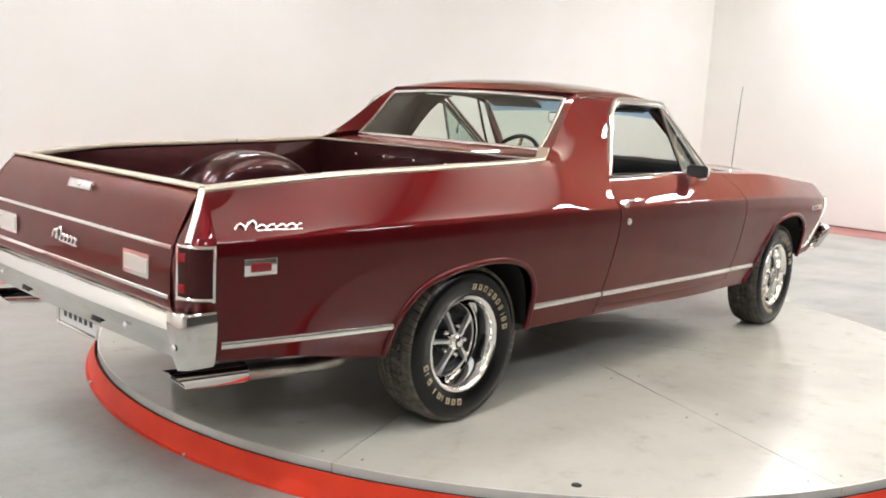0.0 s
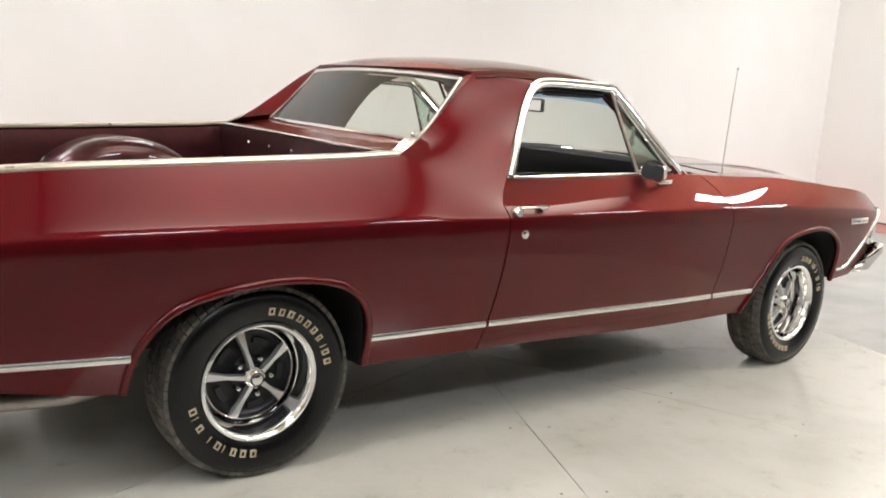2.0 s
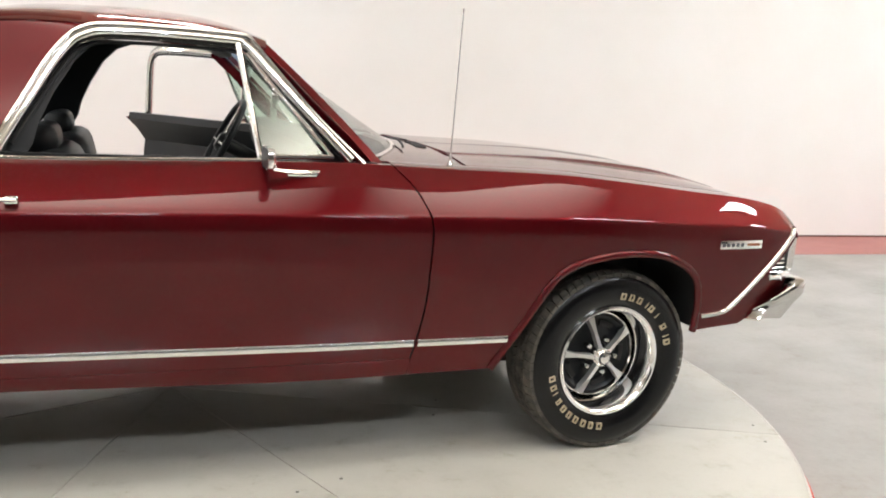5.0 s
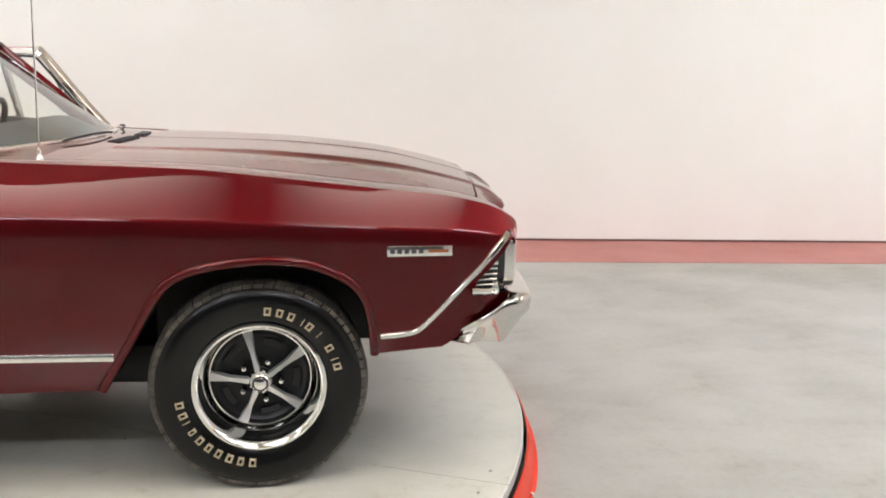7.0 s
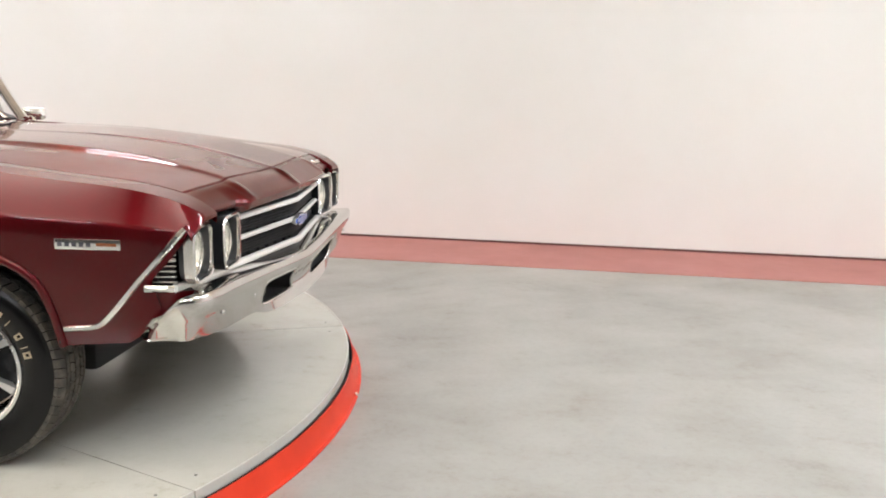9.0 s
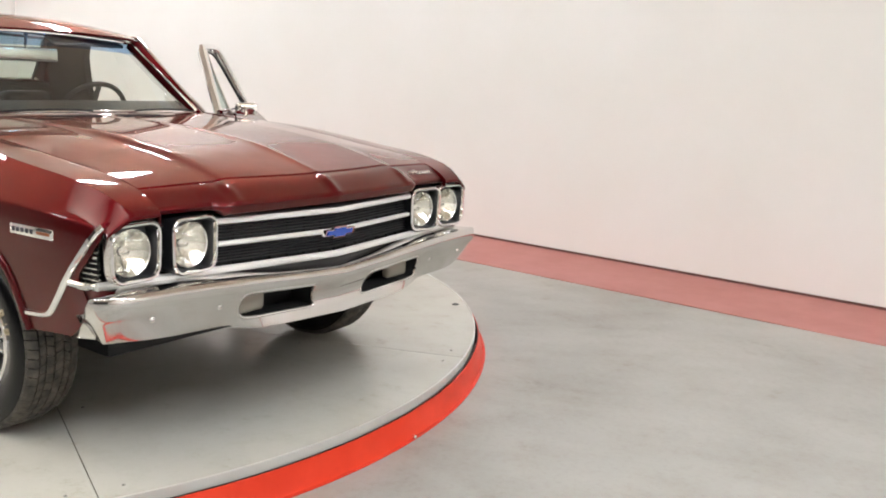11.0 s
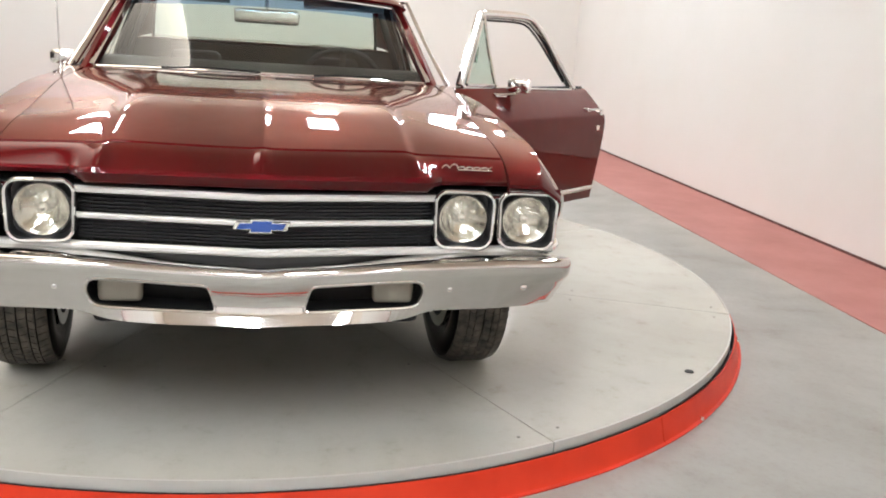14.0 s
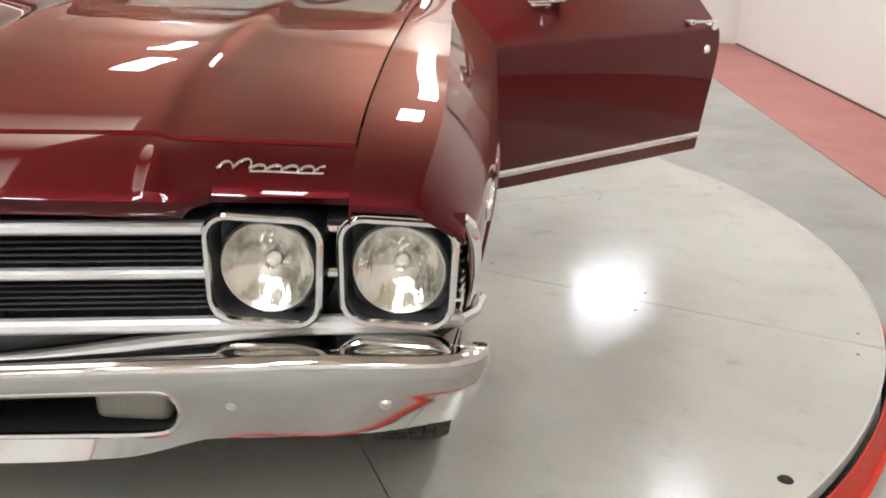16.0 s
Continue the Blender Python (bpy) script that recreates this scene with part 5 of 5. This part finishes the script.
top_z = curve((0, 0.563), (0.20, 0.572), (0.45, 0.588), (0.70, 0.596), (0.9, 0.594))
bot_z = curve((0, 0.412), (0.12, 0.416), (0.38, 0.424), (0.42, 0.432), (0.50, 0.450), (0.70, 0.452), (0.86, 0.455))
plan = [(y, face_x(y)) for y in [lerp(0, 0.845, k / 40) for k in range(41)]]
wrap = smooth([(2.298, -0.848, 0), (2.280, -0.882, 0), (2.248, -0.905, 0), (2.205, -0.906, 0), (2.150, -0.884, 0), (2.09, -0.846, 0), (2.04, -0.812, 0)], 24)
stations = [(x, -y, Vector((1, 0, 0))) for y, x in plan] + [(x, y, None) for x, y, _ in wrap[1:]]
PROFILE = [(0.125, 0.010), (0.080, 0.0105), (0.035, 0.010), (0.016, 0.0085), (0.006, 0.004), (0.001, -0.003), (0.0, -0.012), (0.006, -0.036)]
rows = []
for i, (x, y, n) in enumerate(stations):
    a, b = stations[max(i - 1, 0)], stations[min(i + 1, len(stations) - 1)]
    d = Vector((b[0] - a[0], b[1] - a[1], 0)).normalized()
    n = Vector((-d.y, d.x, 0))
    n = n if n.x * 1.0 - n.y * 0.6 > 0 else -n
    s = min(max((2.298 - x) / 0.258, 0), 1) if i > 40 else 0.0
    tz, bz = top_z(abs(y)), lerp(bot_z(min(abs(y), 0.86)), 0.442, s ** 1.8)
    tz = lerp(tz, 0.582, min(max((2.29 - x) / 0.08, 0), 1)) if x > 2.21 or i <= 40 else lerp(0.582, 0.446, (2.21 - x) / 0.17)
    back = min(max((abs(y) - 0.66) / 0.20, 0), 1) ** 1.5
    thin = min(max((tz - bz) / 0.13, 0.05), 1)
    lean_in = min(max((abs(y) - 0.64) / 0.26, 0), 1)
    lean_in = lean_in * lean_in * (3 - 2 * lean_in) * (1 - 0.55 * s)
    tuck = lerp(1.0, 0.28, min(max((i - 37) / 5, 0), 1))
    row = [(x - n.x * o * thin * tuck, y - n.y * o * thin * tuck, tz + dz * thin) for o, dz in PROFILE]
    for f in (0.25, 0.36, 0.48, 0.60, 0.72, 0.84, 0.95, 1.0):
        o = depth(y, f) * min(thin * 1.4, 1)
        row.append((x - n.x * o - 0.026 * back * f * (1 - 0.8 * s), y - n.y * o * 0.6 + 0.026 * f * lean_in, lerp(tz - 0.036 * thin, bz, f)))
    o = max(0.10 * tuck, o + 0.012)
    row.append((x - n.x * o - 0.026 * back * (1 - 0.8 * s), y - n.y * o * 0.6 + 0.032 * lean_in, bz + 0.006))
    rows.append(row)
v, f = grid(rows)
w = len(rows[0])


def in_slot(i, j):
    y = abs(rows[i][0][1])
    return 0.115 < y < 0.445 and 7 <= j < 13


def on_face(y, z):
    """The bumper's face at half width y and height z."""
    t, b = top_z(y) - 0.036, bot_z(y)
    f = min(max((t - z) / (t - b), 0), 1)
    return face_x(y) - depth(y, f)


SLOT = smooth([(0, y, z) for y, z in ((0.130, 0.447), (0.20, 0.449), (0.30, 0.453), (0.405, 0.458), (0.440, 0.468), (0.455, 0.495), (0.455, 0.520), (0.442, 0.540), (0.415, 0.545), (0.30, 0.540), (0.20, 0.534), (0.150, 0.530), (0.136, 0.520), (0.124, 0.480), (0.120, 0.455))], 72, True)
gone = [q for q in f if in_slot(q[0] // w, q[0] % w)]
f = [q for q in f if not in_slot(q[0] // w, q[0] % w)]
for k in {i for q in gone for i in q} & {i for q in f for i in q}:
    y, z = abs(v[k][1]), v[k][2]
    p = min(SLOT, key=lambda c: (c[1] - y) ** 2 + (c[2] - z) ** 2)
    v[k] = (on_face(p[1], p[2]), -p[1], p[2])
bumper = part("front_bumper", both((v, f)), BUMPER, truck, "chrome front bumper with two lamp slots", 0.004)
for sgn in (-1, 1):
    hole = [[(on_face(y, z) - d, sgn * y, z) for _, y, z in SLOT] for d in (0.002, 0.11)]
    v, f = grid(hole, True)
    part("lamp_slot", (v, f + [tuple(range(72, 144))]), BLACK, bumper, "black recessed slot", 0.002)
    part("slot_rim", tube([(on_face(y, z) - 0.003, sgn * y, z) for _, y, z in SLOT], 0.007, 8, True, (1, 0.1, 0)), BUMPER, bumper)
    lamp = part("turn_signal", box(face_x(0.36) - 0.100, face_x(0.36) - 0.058, sgn * 0.372 - 0.060, sgn * 0.372 + 0.060, 0.462, 0.534, 0.018, 3), SMOKED, bumper, "ribbed clear turn signal lens")
    for y in (0.085, 0.53, 0.755):
        z = 0.540 if y < 0.2 else 0.520
        part("bumper_bolt", moved(lathe([(0.0005, 0.005), (0.006, 0.004), (0.010 if y > 0.2 else 0.007, 0.0)], 14), pose(on_face(y, z) - 0.001, sgn * y, z, 0, 0, 90)), CHROME if y > 0.2 else INK, bumper)
# added dark sheet stands in for the shaded gap above the bumper
part("gap_shade_sheet", grid([[(x, y, z) for x, y in ((vee(y) - 0.06, y), (vee(y) + 0.005, y), (face_x(abs(y)) - 0.07, y))][0:1] + [(vee(y) - 0.012, y, 0.598), (vee(y) - 0.014, y, top_z(abs(y)) + 0.001)] for y, z in [(lerp(-0.84, 0.84, k / 24), 0.590) for k in range(25)]]), GRILLE, bumper, "dark sheet that gives the shade in the gap between bumper and grille", 0.003)
part("front_valance", grid([[(2.22 - 0.10 * abs(y), y, 0.50), (2.15 - 0.10 * abs(y), y, 0.45), (2.02 - 0.08 * abs(y), y, 0.43)] for y in [lerp(-0.80, 0.80, k / 12) for k in range(13)]]), BLACK, truck, "dark panel under the front bumper", 0.004)

# ---- wheels ----
R_TYRE, R_LIP = 0.326, 0.197


def wheel(x, y, out, steer):
    """out: -1 for the right side, 1 for the left. Built facing -y."""
    spin = -33
    m = pose(x, y, R_TYRE - 0.003, 0, 0, steer if out < 0 else 180 + steer) @ Matrix.Rotation(radians(spin), 4, "Y")
    rim = part("wheel", lathe([(0.198, 0.072), (0.201, 0.084), (0.198, 0.090), (0.191, 0.092), (0.184, 0.088), (0.179, 0.077), (0.173, 0.055), (0.168, 0.020), (0.163, -0.020), (0.160, -0.045), (0.150, -0.050), (0.150, -0.10), (0.19, -0.10)], 112), CHROME, truck, "five-spoke rally wheel with a polished trim ring")
    rim.matrix_basis = m
    t = [(0.190, 0.078), (0.203, 0.087), (0.215, 0.092), (0.238, 0.100), (0.262, 0.103), (0.284, 0.100), (0.298, 0.093), (0.310, 0.083), (0.3165, 0.074)]
    t += [(0.3165, 0.066)] + [(0.3165, lerp(0.066, -0.066, k / 8)) for k in range(1, 8)] + [(0.3165, -0.066), (0.310, -0.083), (0.284, -0.100), (0.238, -0.100), (0.19, -0.08)]
    part("tyre", lathe(t, 72), RUBBER, rim, "black tyre with raised pale sidewall lettering")
    # tread blocks
    v, f = [], []
    ribs = [(-0.090, -0.058), (-0.053, -0.034), (-0.029, -0.003), (0.003, 0.029), (0.034, 0.053), (0.058, 0.090)]
    count = 64
    for q, (a, b) in enumerate(ribs):
        for i in range(count):
            a0 = 2 * math.pi * (i + 0.5 * (q % 2)) / count
            a1 = a0 + 2 * math.pi / count * 0.88
            skew = 0.022 * (1 if q % 2 else -1)
            o = len(v)
            for r in (0.314, 0.3262):
                for ang, h in ((a0, a), (a1, a), (a1 + skew, b), (a0 + skew, b)):
                    rr = r - 0.011 * max(0, (abs(h) - 0.06) / 0.03)
                    v.append((rr * math.cos(ang), -h, rr * math.sin(ang)))
            f += [(o + 4, o + 5, o + 6, o + 7), (o, o + 1, o + 5, o + 4), (o + 1, o + 2, o + 6, o + 5), (o + 2, o + 3, o + 7, o + 6), (o + 3, o, o + 4, o + 7)]
    tr = part("tread", (v, f), TREAD, rim, "dusty tread blocks")
    tagged(tr, kind="stuff")
    disc = part("wheel_disc", lathe([(0.0005, 0.000), (0.045, 0.000), (0.060, -0.018), (0.10, -0.022), (0.128, -0.014), (0.140, -0.006), (0.151, -0.010), (0.153, -0.030), (0.153, -0.042)], 48), DISH, rim, "charcoal wheel centre")
    part("trim_band", lathe([(0.149, -0.006), (0.152, 0.000), (0.156, -0.003), (0.158, -0.016), (0.164, -0.024)], 96), CHROME, rim, "thin bright rim band")
    for k in range(5):
        a = 2 * math.pi * k / 5
        sp = [(-0.0075, 0.030, 0.074), (0.0075, 0.030, 0.074), (0.0060, 0.090, 0.054), (0.0135, 0.150, 0.034), (-0.0135, 0.150, 0.034), (-0.0060, 0.090, 0.054)]
        v = [(r, -h + 0.03, w) for w, r, h in sp] + [(r, -h + 0.052, w * 1.25) for w, r, h in sp]
        f = [(0, 1, 2, 5), (5, 2, 3, 4)] + [(i, (i + 1) % 6, 6 + (i + 1) % 6, 6 + i) for i in range(6)]
        part("spoke", moved((v, f), Matrix.Rotation(a, 4, "Y")), SPOKE, rim, "silver spoke" if k == 0 else "", 0, 60)
        mid = a + math.pi / 5
        part("lug_nut", moved(lathe([(0.0005, 0.050), (0.007, 0.048), (0.0095, 0.040), (0.0105, 0.015)], 10), Matrix.Rotation(-mid, 4, "Y") @ pose(0.062, 0.012, 0)), CHROME, rim, "chrome lug nut" if k == 0 else "")
        v = wedge(mid - 0.26, mid + 0.26, 0.103, 0.122, 0, 0.012, 8)
        part("slot", ([(x, 0.009 + z, -y) for x, y, z in v[0]], v[1]), BLACK, rim)
    part("hub_cap", lathe([(0.0005, 0.066), (0.016, 0.065), (0.021, 0.062), (0.026, 0.056), (0.033, 0.050), (0.037, 0.034), (0.040, -0.01)], 28), CHROME, rim, "chrome centre cap")
    part("cap_ring", lathe([(0.019, 0.0645), (0.022, 0.0635), (0.024, 0.060)], 28), INK, rim)
    # raised pale lettering as plain bars round the sidewall
    turned = 0 if x < 0 else 180
    for start, sizes in ((84, (1.0, 0.9, 1.0, 0.9, 0.9, 0.9, 0.65, 0.35, 0.85, 0.95)), (264, (1.0, 0.95, 0.95, 0.35, 0.95, 0.35)), (210, (0.9, 0.45, 1.0))):
        ang = radians(start + turned + spin)
        for s in sizes:
            half = 0.043 * s
            lo, hi = 0.2245, 0.2485
            strokes = [(-1, -0.5, lo, hi)]
            if s > 0.5:
                strokes += [(-0.5, 1, hi - 0.0048, hi), (-0.5, 1, lo, lo + 0.0048)]
                strokes += [(0.5, 1, lo + 0.0048, hi - 0.0048)]
            for d0, d1, h0, h1 in strokes:
                v, f = [], []
                for a in (ang + half * d0, ang + half * d1):
                    for r in (h0, h1):
                        for h in (0.094, 0.1035):
                            v.append((r * math.cos(a), -h, r * math.sin(a)))
                f = [(0, 1, 3, 2), (4, 6, 7, 5), (0, 4, 5, 1), (2, 3, 7, 6), (1, 5, 7, 3), (0, 2, 6, 4)]
                part("letter_bar", (v, f), LETTER, rim)
            ang -= 0.060 * s + 0.092
    return rim


for x in (-1.473, 1.473):
    for out in (-1, 1):
        wheel(x, -0.787 if out < 0 else (0.783 if x < 0 else 0.757), out, 0 if x < 0 else 3.5)
        arch = REAR_ARCH if x < 0 else FRONT_ARCH
        s = grid([[(px, out * yy, pz + 0.012) for px, _, pz in smooth([(a, 0, b) for a, b in arch], 24)] for yy in (0.88, 0.70, 0.50)])
        part("inner_arch", s, BLACK, truck, "", 0.004)
        part("arch_back", box(x - 0.36, x + 0.36, out * 0.50 - 0.005, out * 0.50 + 0.005, 0.36, 0.72), BLACK, truck)
part("underbody", join(box(-1.05, 1.75, -0.55, 0.55, 0.22, 0.36, 0.03), box(-2.50, -1.05, -0.50, 0.50, 0.37, 0.50, 0.03), box(-1.05, 1.02, -0.78, 0.78, 0.285, 0.36, 0.02), box(-2.55, -1.95, -0.70, 0.70, 0.49, 0.62, 0.02)), BLACK, truck, "dark chassis and floor pan")
part("axle", join(tube([(-1.473, -0.70, 0.325), (-1.473, 0.70, 0.325)], 0.04, 12), tube([(1.473, -0.68, 0.30), (1.473, 0.68, 0.30)], 0.03, 12)), BLACK, truck)

# ---- cab interior ----
part("cab_floor", join(box(-0.80, 0.80, -0.80, 0.80, 0.37, 0.40), box(0.79, 0.82, -0.80, 0.80, 0.37, 0.97), box(-0.78, -0.74, -0.78, 0.78, 0.38, 1.075)), BLACK, truck, "black cab floor and bulkheads")
dash = part("dashboard", grid([[(bx - 0.015, y * 0.985, bz - 0.012), (lerp(bx, 0.5, 0.55), y * 0.98, 1.024), (0.50, y * 0.98, 1.036), (0.455, y * 0.98, 1.034), (0.43, y * 0.98, 1.018), (0.425, y * 0.98, 0.985), (0.435, y * 0.98, 0.93), (0.462, y * 0.98, 0.88), (0.455, y * 0.98, 0.80), (0.48, y * 0.98, 0.62)] for bx, y, bz in base_line]), VINYL, truck, "black padded dashboard", 0.006)
for y in (0.22, 0.34, 0.46, -0.05):
    part("gauge", moved(lathe([(0.0005, 0.004), (0.034, 0.004), (0.040, 0.010), (0.043, 0.0)], 20), pose(0.462, y, 0.80, 0, 0, -90)), CHROME if y < 0 else INK, dash)
part("glove_strip", box(0.452, 0.462, -0.62, -0.15, 0.845, 0.862, 0.003), STEEL, dash)
wc = Vector((0.26, 0.36, 0.945))
tilt = Matrix.Translation(wc) @ Matrix.Rotation(radians(-62), 4, "Y")
rimp = [tuple(tilt @ Vector((0.19 * math.cos(a), 0.19 * math.sin(a), 0))) for a in [2 * math.pi * k / 40 for k in range(40)]]
sw = part("steering_wheel", tube(rimp, 0.013, 10, True), VINYL, truck, "black steering wheel")
for a in (0, 180, 270):
    p = tilt @ Vector((0.18 * math.cos(radians(a + 90)), 0.18 * math.sin(radians(a + 90)), 0))
    part("wheel_spoke", sweep([tuple(wc), tuple(p)], bar(0.03, 0.008)), STEEL, sw)
part("steering_column", tube([tuple(wc), (0.52, 0.36, 0.82)], 0.03, 12), VINYL, sw)
part("horn_pad", moved(lathe([(0.0005, 0.02), (0.03, 0.018), (0.045, 0.0)], 20), tilt @ pose(0, 0, 0, -90)), VINYL, sw)
for y in (-0.37, 0.37):
    seat = part("seat", join(box(-0.24, 0.30, y - 0.27, y + 0.27, 0.50, 0.66, 0.06, 3)), VINYL, truck, "black vinyl bucket seat with a head rest")
    part("backrest", moved(box(-0.08, 0.08, y - 0.26, y + 0.26, 0.0, 0.38, 0.06, 3), pose(-0.25, 0, 0.60, 0, -14, 0)), VINYL, seat)
    part("headrest", moved(box(-0.05, 0.05, y - 0.13, y + 0.13, 0.0, 0.095, 0.035, 3), pose(-0.355, 0, 0.950, 0, -10, 0)), VINYL, seat)
part("console", box(-0.40, 0.40, -0.09, 0.09, 0.40, 0.66, 0.03), VINYL, truck, "black centre console")
sh = part("gear_lever", tube(smooth([(0.10, 0.02, 0.64), (0.10, 0.02, 0.78), (0.09, 0.02, 0.88)], 8), 0.009), CHROME, truck, "tall floor gear lever")
part("knob", box(0.07, 0.11, -0.03, 0.06, 0.87, 0.91, 0.015, 3), VINYL, sh, "black T-handle knob")
turn = pose(0.320, 0, 0, 0, 0, -6)
mir = part("inside_mirror", moved(box(-0.010, 0.010, -0.150, 0.150, 1.210, 1.273, 0.010, 3), turn), STEEL, truck, "bright-backed rear-view mirror")
part("mirror_rim", moved(sweep([(-0.010, a, 1.2415 + b) for a, b in rounded(0.296, 0.060, 0.016)], bar(0.006, 0.006), (1, 0, 0), True), turn), VINYL, mir, "black mirror rim")
part("mirror_face", moved(box(-0.0145, -0.0105, -0.143, 0.143, 1.215, 1.268, 0.001, 1), turn), MIRROR, mir)
part("mirror_stem", tube([(0.325, 0, 1.265), (0.330, 0, 1.338)], 0.008), CHROME, mir)
for y in (-0.36, 0.36):
    v = part("sun_visor", moved(box(-0.07, 0.07, y - 0.19, y + 0.19, -0.008, 0.008, 0.006), pose(0.215, 0, 1.325, 0, 24, 0)), CLOTH, truck, "grey sun visor")

# ---- aerial, wipers ----
ant = part("aerial", join(moved(lathe([(0.0005, 0.030), (0.005, 0.028), (0.006, 0.014), (0.009, 0.008), (0.011, 0.0)], 18), pose(0.866, -0.800, 0.985, -90)), tube([(0.866, -0.800, 1.01), (0.870, -0.806, 1.25), (0.874, -0.812, 1.465)], 0.0027, 8)), CHROME, truck, "thin chrome radio aerial")
part("aerial_tip", moved(lathe([(0.0005, 0.012), (0.004, 0.010), (0.004, 0.0)], 10), pose(0.874, -0.812, 1.465, -90)), CHROME, ant)
for y0, y1 in ((-0.42, -0.02), (0.20, 0.60)):
    arm = [(0.70 + 0.165 * (1 - (lerp(y0, y1, k / 8) / 0.72) ** 2) + 0.012, lerp(y0, y1, k / 8), 1.000 + 0.016 * (1 - (lerp(y0, y1, k / 8) / 0.72) ** 2) + 0.006 * math.sin(math.pi * k / 8)) for k in range(9)]
    part("wiper", sweep(arm, bar(0.008, 0.008)), BLACK, truck, "black wiper blade")
